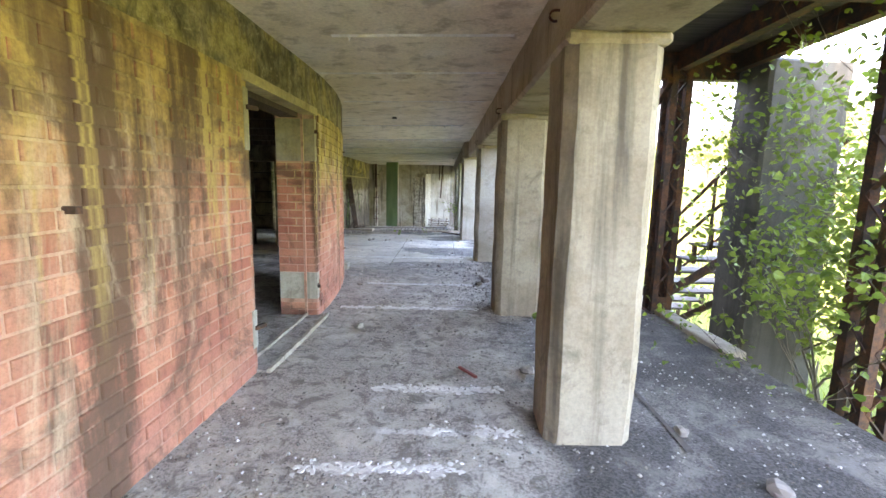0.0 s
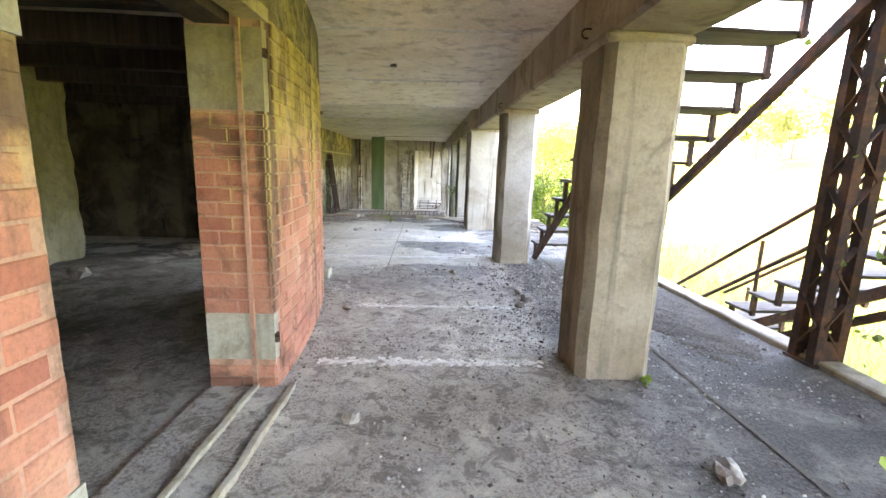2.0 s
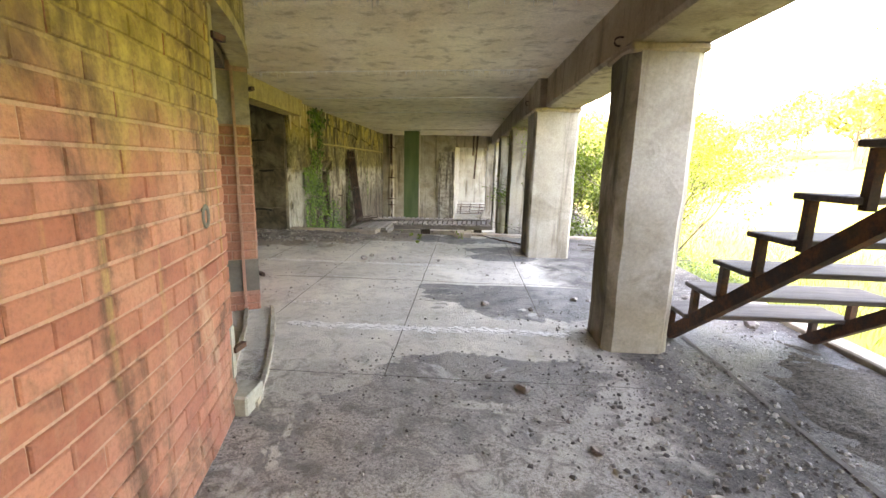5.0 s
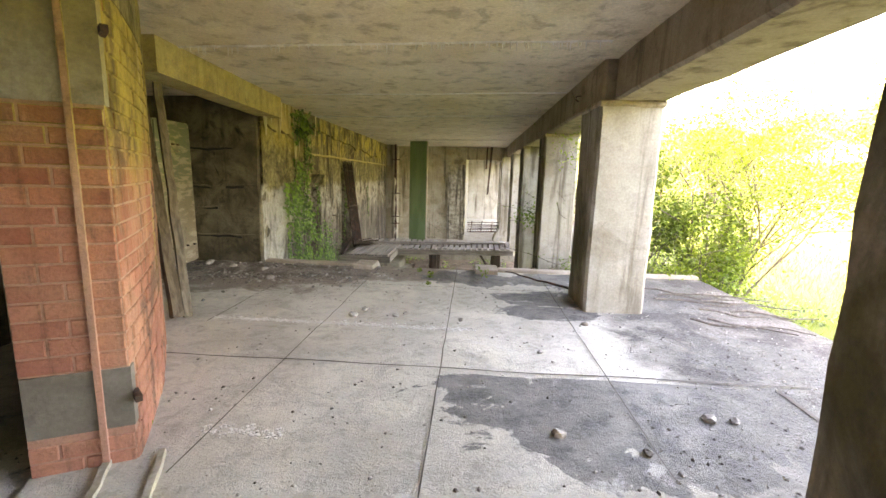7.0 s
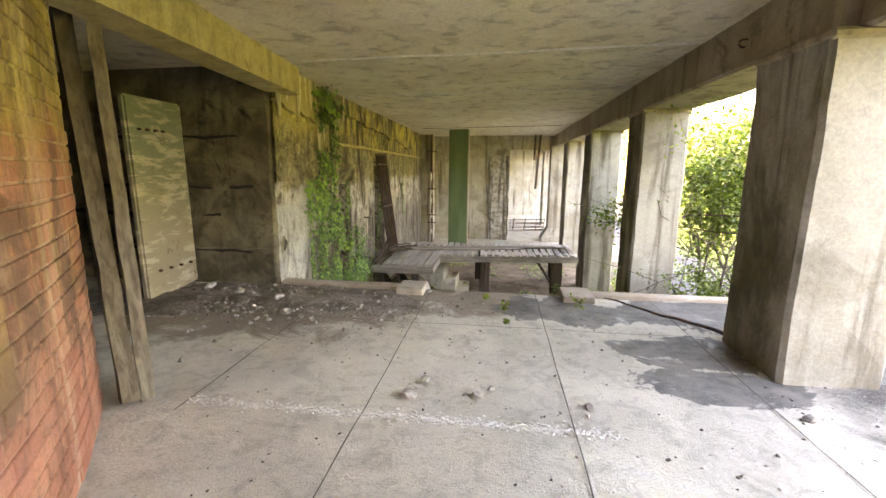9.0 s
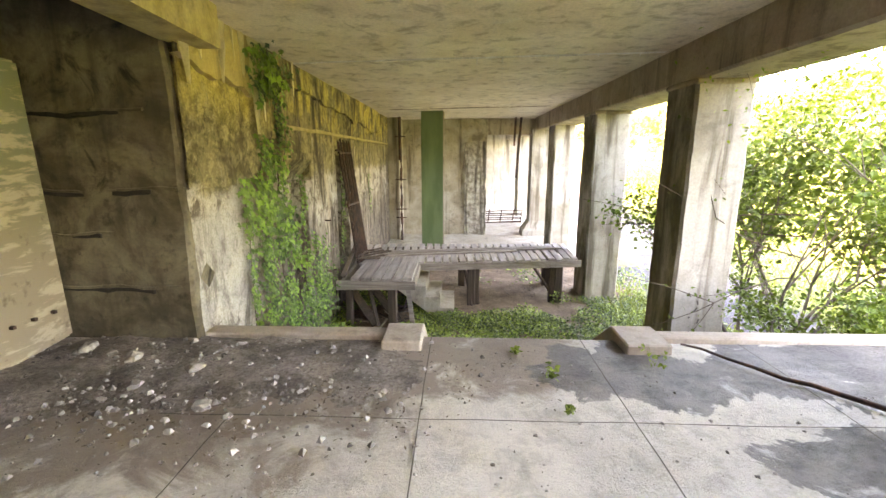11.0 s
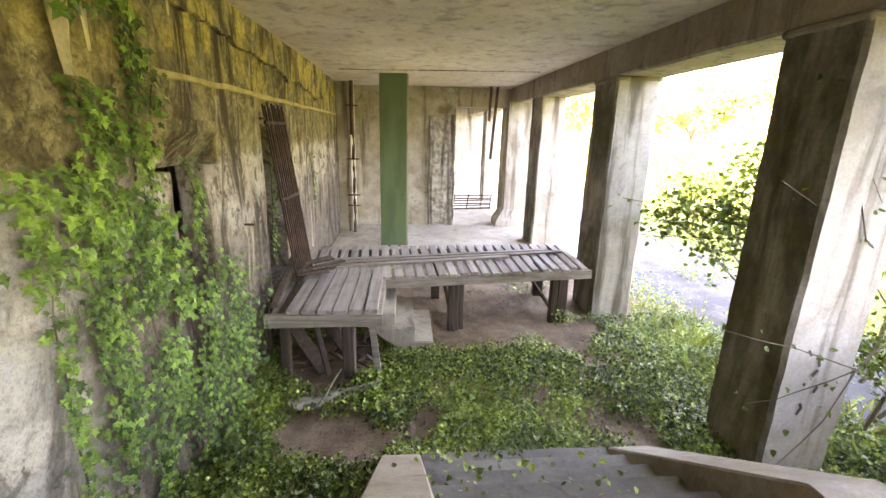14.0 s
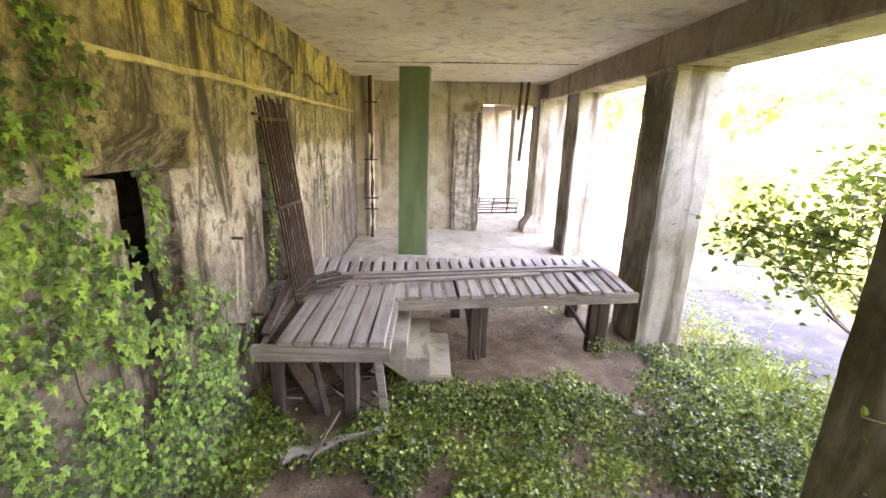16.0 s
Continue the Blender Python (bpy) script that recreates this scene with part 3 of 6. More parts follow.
# ---- columns ----
COLUMNS = [(0.57, 1.56, 1.06, 2.0, 0.0), (0.565, 3.99, 1.07, 4.48, 0.0), (0.585, 7.5, 1.07, 7.99, 0.0), (0.45, 10.85, 1.08, 11.6, 0.0),
           (0.45, 14.165, 1.05, 14.8, GROUND), (0.44, 17.39, 1.06, 18.1, GROUND), (0.5, 20.85, 1.02, 21.6, GROUND), (0.5, 24.1, 1.02, 24.8, GROUND), (0.5, 27.4, 1.02, 28.1, GROUND)]
for k, (x0, y0, x1, y1, z0) in enumerate(COLUMNS):
    col = thing("column", "tall square concrete column with stained worn faces", "column", "columns under the edge beam", at=((x0 + x1) / 2, (y0 + y1) / 2, z0))
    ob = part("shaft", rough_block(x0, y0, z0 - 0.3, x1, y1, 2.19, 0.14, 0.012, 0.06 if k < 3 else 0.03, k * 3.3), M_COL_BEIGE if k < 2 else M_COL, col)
    ob.matrix_parent_inverse = Matrix.Translation(col.location).inverted()
    if k < 6:
        ob = part("cap", rough_block(x0 - 0.016, y0 - 0.016, 2.12, x1 + 0.016, y1 + 0.016, 2.185, 0.1, 0.014, 0.02, k * 1.7), M_BEAM, col, "narrow chipped concrete collar")
        ob.matrix_parent_inverse = Matrix.Translation(col.location).inverted()

# ---- curved brick wall ----
RAD, AX, AY = 8.95, -1.35, 4.0


def arc(s, inward=0.0):
    """A point of the wall's outer face at s metres along it, and how far in; straight before s = 0, then bending away."""
    if s < 0:
        return (AX + 0.035 * s - inward, AY + s)
    a = s / RAD
    return (AX - RAD + (RAD - inward) * math.cos(a), AY + (RAD - inward) * math.sin(a))


def arc_block(bm, s0, s1, d0, d1, z0, z1, step=0.4):
    """A block that follows the wall from s0 to s1, d0 to d1 deep."""
    k = max(1, int(round((s1 - s0) / step)))
    ring = []
    for i in range(k + 1):
        s = s0 + (s1 - s0) * i / k
        (xa, ya), (xb, yb) = arc(s, d0), arc(s, d1)
        ring.append([bm.verts.new(p) for p in ((xa, ya, z0), (xb, yb, z0), (xb, yb, z1), (xa, ya, z1))])
    for a, b in zip(ring, ring[1:]):
        for q in range(4):
            bm.faces.new((a[q], b[q], b[(q + 1) % 4], a[(q + 1) % 4]))
    bm.faces.new(ring[0][::-1])
    bm.faces.new(ring[-1])


def arced(*a):
    bm = bmesh.new()
    arc_block(bm, *a)
    bmesh.ops.recalc_face_normals(bm, faces=bm.faces)
    return bm


THICK = 0.40
SPANS = [(-6.6, -1.57), (-0.18, 2.55), (4.22, 6.64)]
HEAD = 2.14
walls = []
for k, (s0, s1) in enumerate(SPANS):
    w = tagged(part("wall_brick_%d" % (k + 1), arced(s0 + 0.004, s1 - 0.004, 0.0015, THICK - 0.006, -0.05, HEAD), M_MORTAR), "curved red brick wall streaked with algae and soot", "wall", kind="structure")
    walls.append(w)
tagged(part("lintel_band", arced(-6.6, 6.64, -0.004, THICK, HEAD, 2.62), M_BAND), "algae-stained concrete band over the brick wall", "wall", kind="structure")

# ---- recess, left wall and far walls ----
WX = -3.95
tagged(part("recess_wall", rough_block(-8.6, 12.63, -0.05, WX - 0.012, 13.2, 2.5, 0.16, 0.02, 0.02, 4), M_DARKWALL), "dark mottled concrete wall of the recess, shade put into its colour", "wall", kind="structure")
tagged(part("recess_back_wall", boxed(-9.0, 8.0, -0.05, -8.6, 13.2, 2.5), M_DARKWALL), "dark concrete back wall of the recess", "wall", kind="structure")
bm = bmesh.new()
bar(bm, (-3.62, 9.95, 2.36), (-3.86, 12.9, 2.36), 0.30, 0.34)
bmesh.ops.recalc_face_normals(bm, faces=bm.faces)
tagged(part("recess_lintel", bm, M_LINTEL), "yellowed concrete lintel over the recess opening", "lintel", kind="structure")


def wall_a():
    """The long concrete wall with a small deep window and a doorway."""
    bm = bmesh.new()
    y0, y1, y2, y3, y4, y5 = 12.70, 14.72, 15.24, 16.72, 17.5, 23.3
    ha, hb = 14.5, 15.5
    for ya, yb, za, zb in ((y0, ha, -1.5, 2.52), (ha, y1, -1.5, 1.1), (y1, y2, -1.5, -0.05), (ha, hb, 1.42, 2.52), (y2, hb, -1.5, 1.1), (hb, y3, -1.5, 2.52), (y3, y4, -1.5, -0.46), (y3, y4, 1.42, 2.52), (y4, y5, -1.5, 2.52)):
        blk = rough_block(WX - (0.24 if za < 1.3 and yb - ya < 1 else 0.38), ya, za, WX, yb, zb, 0.22, 0.014, 0.012, 2)
        me = bpy.data.meshes.new("tmp")
        blk.to_mesh(me)
        blk.free()
        bm.from_mesh(me)
        bpy.data.meshes.remove(me)
    return bm


left_wall = tagged(part("wall_west", wall_a(), M_WALL), "old concrete wall with algae, dark streaks and flaking render", "wall", kind="structure")
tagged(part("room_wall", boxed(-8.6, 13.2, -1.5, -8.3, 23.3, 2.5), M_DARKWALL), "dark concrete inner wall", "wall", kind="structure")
tagged(part("inner_floor", boxed(-8.3, 13.2, -1.4, WX - 0.38, 23.3, -0.46), M_STEP), "dim concrete floor of the inner rooms", "floor", kind="structure")
tagged(part("wall_north", rough_block(-8.6, 23.09, -1.5, -1.04, 23.6, 2.52, 0.3, 0.012, 0.015, 9), M_FAR), "pale concrete end wall with dark runs and bare patches", "wall", kind="structure")
tagged(part("pilaster", rough_block(-3.94, 22.2, -1.5, -3.62, 23.08, 2.52, 0.2, 0.01, 0.015, 5), M_FAR), "pale concrete corner pilaster", "wall", kind="structure")
tagged(part("far_lintel", boxed(-1.04, 23.1, 2.05, 0.48, 23.5, 2.52), M_BEAM), "stained concrete lintel over the passage", "lintel", kind="structure")
tagged(part("far_platform", rough_block(-3.94, 19.9, -1.5, 2.6, 32.0, -1.02, 0.5, 0.012, 0.02, 1), M_STEP), "pale concrete floor of the far bays", "floor", kind="structure")
tagged(part("wall_far", rough_block(-8.6, 32.0, -1.5, 1.25, 32.5, 2.52, 0.4, 0.012, 0.02, 6), M_COL), "pale stained concrete wall beyond the passage", "wall", kind="structure")
tagged(part("passage_wall", rough_block(-1.54, 23.6, -1.5, -1.04, 32.0, 2.52, 0.4, 0.012, 0.02, 6), M_COL), "pale stained concrete side wall beyond the passage", "wall", kind="structure")

# walls that close the rooms behind the brick, and an unseen one added behind the walker to block light
tagged(part("room_back_wall", boxed(-9.0, -6.2, -0.05, -8.6, 8.0, 2.5), M_DARKWALL), "back wall of the inner room, shade put into its dark colour", "wall", kind="structure")
tagged(part("added_wall_south", boxed(-9.0, -6.4, -0.05, 0.5, -6.0, 2.6), M_COL), "unseen plain wall added to close the space behind the walker", "wall", kind="structure")
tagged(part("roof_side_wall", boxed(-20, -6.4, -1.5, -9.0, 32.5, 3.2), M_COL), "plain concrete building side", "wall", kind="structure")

tagged(part("render_band", rough_block(-1.72, 23.03, -1.02, -1.06, 23.1, 1.85, 0.09, 0.03, 0.008, 3), concrete("bare_aggregate", (0.26, 0.22, 0.17), (0.52, 0.48, 0.40), (0.06, 0.05, 0.04), 1.0, blotch=7, sharp=0.5)), "rough dark band of bare aggregate on the end wall", "wall", kind="structure")

# ---- green post ----
g = thing("green_post", "flat green-painted post standing from ground to ceiling", "post", at=(-2.57, 20.75, -1.02))
ob = part("panel", boxed(-2.86, 20.7, -1.03, -2.31, 20.86, 2.52, 0.006), M_GREEN, g)
ob.matrix_parent_inverse = Matrix.Translation(g.location).inverted()
# the post's sunward edge, its brightness built as a strip of pale material
ob = part("lit_edge_strip", boxed(-2.31, 20.72, -1.03, -2.28, 20.86, 2.5, 0.004), M_KERB, g, "pale strip standing in for the lit edge")
ob.matrix_parent_inverse = Matrix.Translation(g.location).inverted()



def held(ob, parent_at):
    """Keeps a part, built in world coordinates, in place under a thing that stands elsewhere."""
    ob.matrix_parent_inverse = Matrix.Translation(parent_at).inverted()
    return ob


def piece(name, bm, material, owner, label="", smooth=False):
    return held(part(name, bm, material, owner, label, smooth), owner.location)


def scatter_mesh(name, template, faces, mats, material):
    """One mesh out of many placed copies of a small template."""
    t = np.array(template)
    k = len(t)
    co = np.concatenate([t @ m[:3, :3].T + m[:3, 3] for m in mats])
    n = len(mats)
    idx = np.concatenate([np.array(faces)[None] + (np.arange(n) * k)[:, None, None]]).reshape(-1, len(faces[0]))
    me = bpy.data.meshes.new(name)
    me.from_pydata(co.tolist(), [], idx.tolist())
    me.materials.append(material)
    me.update()
    return new(name, me)


def spin(at, normal, turn, size):
    """A placing matrix: template z along the normal, turned about it, scaled."""
    z = Vector(normal).normalized()
    q = z.to_track_quat("Z", "Y") @ Euler((0, 0, turn)).to_quaternion()
    return np.array(Matrix.LocRotScale(Vector(at), q, Vector((size, size, size))))


LEAF = [(0, -0.5, 0), (-0.42, -0.28, 0.06), (0, -0.12, -0.02), (0.42, -0.28, 0.06), (-0.3, 0.15, 0.05), (0.3, 0.15, 0.05), (0, 0.55, -0.08)]
LEAF_F = [(0, 2, 1), (0, 3, 2), (1, 2, 4), (2, 3, 5), (2, 6, 4), (2, 5, 6)]
SLIM = [(0, -0.5, 0), (-0.22, 0, 0.04), (0.22, 0, 0.04), (0, 0.5, -0.06)]
SLIM_F = [(0, 2, 1), (1, 2, 3)]
CHIP = [(-0.5, -0.4, 0), (0.5, -0.35, 0), (0.4, 0.45, 0), (-0.45, 0.35, 0), (-0.2, -0.2, 0.45), (0.25, 0.1, 0.5)]
CHIP_F = [(0, 1, 4), (1, 5, 4), (1, 2, 5), (2, 3, 5), (3, 4, 5), (3, 0, 4)]

# ---- floor joints, kerbs, steps ----
def joint_strip(x0, y0, x1, y1, w=0.007):
    bm = bmesh.new()
    k = 24
    prev = None
    for i in range(k + 1):
        x, y = x0 + (x1 - x0) * i / k, y0 + (y1 - y0) * i / k
        d = 0.008 * noise.noise(Vector((x * 4, y * 4, 2)))
        ww = w * (0.7 + 0.8 * abs(noise.noise(Vector((x * 7, y * 7, 9)))))
        ox, oy = (0, 1) if abs(x1 - x0) > abs(y1 - y0) else (1, 0)
        z = 0.010 * noise.noise(Vector((x * 1.3, y * 1.3, 0))) + 0.008
        a = bm.verts.new((x + ox * (d - ww), y + oy * (d - ww), z))
        b = bm.verts.new((x + ox * (d + ww), y + oy * (d + ww), z))
        if prev:
            bm.faces.new((prev[0], a, b, prev[1]))
        prev = (a, b)
    bmesh.ops.recalc_face_normals(bm, faces=bm.faces)
    return bm


n = Nodes("joint_dirt", 0.95)
M_DIRT = n.done(n.mix(n.noise(20), (0.045, 0.04, 0.035), (0.15, 0.13, 0.11)), n.noise(40), 0.005)
n = Nodes("lime", 0.9)
M_LIME = n.done(n.mix(n.ramp(n.noise(9, 6, 0.7), 0.35, 0.65), (0.76, 0.74, 0.70), (0.55, 0.52, 0.48)), n.noise(35, 5), 0.01)
n = Nodes("grit", 0.9)
M_GRIT = n.done(n.mix(n.math("POWER", n.island(), 1.6), (0.09, 0.08, 0.07), (0.46, 0.43, 0.39)), n.noise(60), 0.004)
n = Nodes("litter", 0.9)
M_LITTER = n.done(n.mix(n.island(), (0.05, 0.04, 0.032), (0.19, 0.15, 0.11)))
n = Nodes("plaster_chunk", 0.9)
M_CHUNK = n.done(n.mix(n.ramp(n.noise(12, 5), 0.4, 0.6), n.mix(n.chance(), (0.22, 0.19, 0.165), (0.46, 0.425, 0.38)), (0.2, 0.18, 0.16)), n.noise(40), 0.006)

joints = [(-3.2, 9.27, 2.5, 9.27), (-3.6, 11.62, 2.5, 11.62), (-2.3, 6.95, 2.5, 6.95), (-0.97, 6.95, -0.97, 12.8), (-2.14, 8.0, -2.14, 12.8), (0.22, 8.2, 0.22, 12.8), (-3.2, 10.0, -3.2, 11.6), (1.35, 1.5, 1.35, 9.2), (1.4, 9.3, 1.4, 12.6)]
for a in joints:
    tagged(part("floor_joint", joint_strip(*a, w=0.018 if a[0] == 1.35 else 0.009 if a[1] == 9.27 else 0.0045), M_DIRT, floor), kind="structure")

def lime_line(y, x0, x1, w, seed):
    """A knobbly line of lime dropped from a ceiling crack."""
    bm = bmesh.new()
    r = random.Random(seed)
    x = x0
    while x < x1:
        s = w * r.uniform(0.15, 0.6)
        if noise.noise(Vector((x * 2.2, y, seed))) > (-0.5 if y > 3 else -0.2):
            m = Matrix.LocRotScale((x, y + r.gauss(0, 0.028) + 0.03 * noise.noise(Vector((x * 1.5, y, 0))), 0.004), Euler((0, 0, r.uniform(0, 3))), Vector((s * 0.9, s * 0.7, 0.004)))
            bmesh.ops.create_icosphere(bm, subdivisions=1, radius=1.0, matrix=m)
        x += s * 0.40
    for v in bm.verts:
        q = noise.noise_vector(v.co * 40) * 0.009
        v.co += Vector((q.x, q.y, 0.1 * q.z))
    return bm


for k, (y, x0, x1, w) in enumerate([(7.8, -1.95, 0.42, 0.06), (4.22, -1.2, 0.4, 0.05), (5.45, -1.1, 0.45, 0.035), (2.2, -0.5, 0.42, 0.055), (1.66, -0.5, 0.45, 0.045), (1.32, -0.75, 0.1, 0.04), (10.12, -3.2, -0.7, 0.028), (8.35, -2.2, -1.75, 0.03)]):
    tagged(part("lime_deposit", lime_line(y, x0, x1, w, k), M_LIME), "crusty white lime line dripped on the floor", "lime deposit", kind="stuff")

KZ = 0.045
tagged(part("kerb", rough_block(-3.94, 12.66, -1.5, -2.5, 12.82, KZ, 0.2, 0.006, 0.012, 1), M_KERB), "low concrete kerb along the slab edge", "kerb", kind="structure")
tagged(part("kerb", rough_block(-0.36, 12.68, -1.5, EDGE, 12.82, KZ, 0.2, 0.006, 0.012, 2), M_KERB), "low concrete kerb along the slab edge", "kerb", kind="structure")
tagged(part("kerb", rough_block(EDGE - 0.12, 2.9, -0.05, EDGE + 0.06, 9.5, 0.05, 0.3, 0.01, 0.012, 3), M_STEP), "chipped concrete kerb along the terrace edge", "kerb", kind="structure")


def cheek(x0, x1):
    """A flat-topped kerb block that slopes down beside the steps."""
    bm = bmesh.new()
    prof = [(12.47, -0.05), (12.47, 0.075), (12.84, 0.075), (14.35, -1.0), (14.35, -1.5), (12.745, -1.5), (12.745, -0.05)]
    a = [bm.verts.new((x0, y, z)) for y, z in prof]
    b = [bm.verts.new((x1, y, z)) for y, z in prof]
    bm.faces.new(a)
    bm.faces.new(b[::-1])
    for i in range(len(prof)):
        j = (i + 1) % len(prof)
        bm.faces.new((a[i], b[i], b[j], a[j]))
    bmesh.ops.recalc_face_normals(bm, faces=bm.faces)
    bmesh.ops.bevel(bm, geom=bm.edges[:], offset=0.012, segments=1, affect="EDGES")
    return bm


steps = thing("garden_steps", "worn concrete steps down from the slab between sloping cheeks", "steps", at=(-1.45, 13.5, GROUND))
piece("cheek", cheek(-2.5, -2.2), M_KERB, steps, "sloping concrete cheek")
piece("cheek", cheek(-0.7, -0.37), M_KERB, steps, "sloping concrete cheek")
for i in range(7):
    piece("step", rough_block(-2.205, 12.735 if i == 0 else 12.685 + 0.285 * i, -1.5, -0.695, 12.97 + 0.285 * i, -0.17 * (i + 1), 0.2, 0.012, 0.018, i), M_SOOTSTEP, steps)


# ---- ceiling seams ----
def seam(y, x0, x1, drip, seed):
    bm = bmesh.new()
    r = random.Random(seed)
    x = x0
    while x < x1:
        s = r.uniform(0.01, 0.03)
        yy = y + 0.02 * noise.noise(Vector((x * 2, y, 0)))
        bmesh.ops.create_cone(bm, segments=5, radius1=s * 0.75, radius2=0.003, depth=0.018, matrix=Matrix.Translation((x, yy, ceil_z(x) - 0.007)) @ Matrix.Rotation(math.pi, 4, "X") @ Matrix.Diagonal((2.5, 1, 1, 1)))
        if r.random() < drip:
            h = r.uniform(0.02, 0.09)
            bmesh.ops.create_cone(bm, segments=4, radius1=0.009, radius2=0.002, depth=h, matrix=Matrix.Translation((x, yy, ceil_z(x) - h / 2)) @ Matrix.Rotation(math.pi, 4, "X"))
        x += s
    return bm


for k, (y, x0, x1, drip) in enumerate([(1.6, -0.8, 0.48, 0.0), (2.83, -0.9, 0.48, 0.02), (3.95, -1.3, 0.48, 0.0), (5.45, -1.4, 0.48, 0.02), (7.8, -2.1, 0.3, 0.25), (10.3, -3.5, 0.35, 0.3), (12.6, -3.5, 0.45, 0.0), (14.85, -3.9, 0.4, 0.02)]):
    tagged(part("ceiling_seam", seam(y, x0, x1, drip, k), M_LIME), "pale lime seam with small drips on the ceiling", "lime deposit", kind="stuff")


def rust_seam(y, x0, x1):
    bm = bmesh.new()
    r = random.Random(5)
    x = x0
    while x < x1:
        s = r.uniform(0.03, 0.12)
        m = Matrix.LocRotScale((x, y + 0.03 * noise.noise(Vector((x * 3, 1, 0))), ceil_z(x) - 0.002), None, Vector((s, r.uniform(0.012, 0.05) * (0.3 + 0.7 * (abs(x + 2) < 1.6)), 0.012)))
        bmesh.ops.create_icosphere(bm, subdivisions=1, radius=1.0, matrix=m)
        x += s * 1.3
    return bm


tagged(part("ceiling_crack", rust_seam(20.2, -3.5, 0.2), rusty("spall", (0.12, 0.085, 0.06), (0.22, 0.15, 0.10))), "brown spalled crack across the ceiling", "crack", kind="stuff")

# ---- jamb blocks, pintles, sills at the brick openings ----
for wi, s_edge, side in ((0, SPANS[0][1], -1), (1, SPANS[1][0], 1), (1, SPANS[1][1], -1), (2, SPANS[2][0], 1)):
    for z0, z1 in ((0.2, 0.485), (1.64, 2.06)):
        sa, sb = sorted((s_edge - side * 0.006, s_edge + side * 0.055))
        part("quoin", arced(sa, sb, -0.005, THICK - 0.01, z0, z1), M_SOOTSTEP if wi == 2 and z0 < 1 else M_BLOCK, walls[wi], "weathered concrete jamb block")
    sa, sb = sorted((s_edge - side * 0.022, s_edge))
    part("rebate_strip", arced(sa, sb, 0.105, 0.13, 0.02, HEAD), M_MORTAR, walls[wi], "weathered rebate strip")
    for z in (0.35, 1.93):
        x, y = arc(s_edge + side * 0.03, -0.005)
        a = arc(s_edge - side * 0.06, -0.04)
        part("pintle", barred((x, y, z), (a[0], a[1], z), 0.028, 0.03), M_RUST, walls[wi], "rusty iron hinge pintle")
for k, (s0, s1) in enumerate(((-1.57, -0.18), (2.55, 4.22))):
    sill = tagged(part("sill_%d" % (k + 1), arced(s0 - 0.02, s1 + 0.02, -0.10, THICK, -0.02, 0.022), M_FLOOR), "worn concrete door sill with raised ridges", "sill", kind="structure")
    for d0, d1, z1 in ((0.10, 0.13, 0.044), (-0.11, -0.08, 0.036)):
        bm = bmesh.new()
        arc_block(bm, s0 - 0.03, s1 + 0.03, d0, d1, -0.01, z1, 0.07)
        bmesh.ops.recalc_face_normals(bm, faces=bm.faces)
        for v in bm.verts:
            v.co += noise.noise_vector(v.co * 9) * 0.010
        part("ridge", bm, M_STEP, sill)
    tagged(part("lintel_trim", arced(s0 - 0.06, s1 + 0.06, -0.02, 0.12, 2.10, 2.17), M_LINTEL), "pale concrete lip over the doorway", "lintel", kind="structure")
    tagged(part("head_board", arced(s0, s1, 0.16, 0.34, 2.07, 2.138), M_POST), "dark timber board under the door head", "board", kind="structure")
x, y = arc(2.55, -0.04)
tagged(part("sill_stone", rough_block(x - 0.08, y - 0.1, -0.02, x + 0.06, y + 0.1, 0.11, 0.05, 0.006, 0.01, 3), M_BLOCK), "squared pale concrete stone at the door jamb", "stone")

# ---- inner room ----
for k in range(9):
    y = 1.2 + k * 0.95
    tagged(part("joist", rough_block(-8.5, y, 2.22, -1.95 - max(0.0, (y - 6) * 0.55), y + 0.14, 2.44, 0.5, 0.015, 0.01, k), M_POST), "rough dark timber joist under the ceiling", "joist", "joists of the inner room")
mossy = concrete("mossy_concrete", (0.22, 0.21, 0.14), (0.33, 0.31, 0.22), (0.08, 0.07, 0.04), 0.6, 0.5, 0.6, (0.2, 0.2, 0.05))
tagged(part("inner_pillar", rough_block(-5.85, 6.65, 0, -5.1, 7.35, 2.5, 0.12, 0.05, 0.03, 8), mossy), "mossy lumpy concrete pillar in the inner room", "pillar")
for x0, x1, z0 in ((-8.6, -4.36, -0.02), (-3.78, -3.3, -0.02), (-4.36, -3.78, 1.88)):
    tagged(part("inner_partition", boxed(x0, 9.0, z0, x1, 9.3, 2.5), M_DARKWALL), "dark partition of the inner room", "wall", kind="structure")

# ---- leaning door frame boards and door leaf ----
frame_ob = thing("door_frame", "split weathered door frame boards leaning at the recess", "door frame", at=(-3.5, 10.1, 0))
bm = bmesh.new()
bar(bm, (-3.52, 10.05, 0.0), (-4.06, 10.45, 2.3), 0.13, 0.09, (0.6, 0.8, 0))
bmesh.ops.subdivide_edges(bm, edges=[e for e in bm.edges if e.calc_length() > 1], cuts=14)
bmesh.ops.recalc_face_normals(bm, faces=bm.faces)
for v in bm.verts:
    v.co += noise.noise_vector(v.co * 6) * 0.012
piece("stile", bm, timber("dark_stile", (0.085, 0.066, 0.045), (0.21, 0.17, 0.12), 2), frame_ob, "dark rotten stile")
bm = bmesh.new()
bar(bm, (-3.45, 10.10, 0.0), (-3.82, 10.42, 2.2), 0.05, 0.07, (0.6, 0.8, 0))
bmesh.ops.subdivide_edges(bm, edges=[e for e in bm.edges if e.calc_length() > 1], cuts=14)
bmesh.ops.recalc_face_normals(bm, faces=bm.faces)
for v in bm.verts:
    v.co += noise.noise_vector(v.co * 5) * 0.012
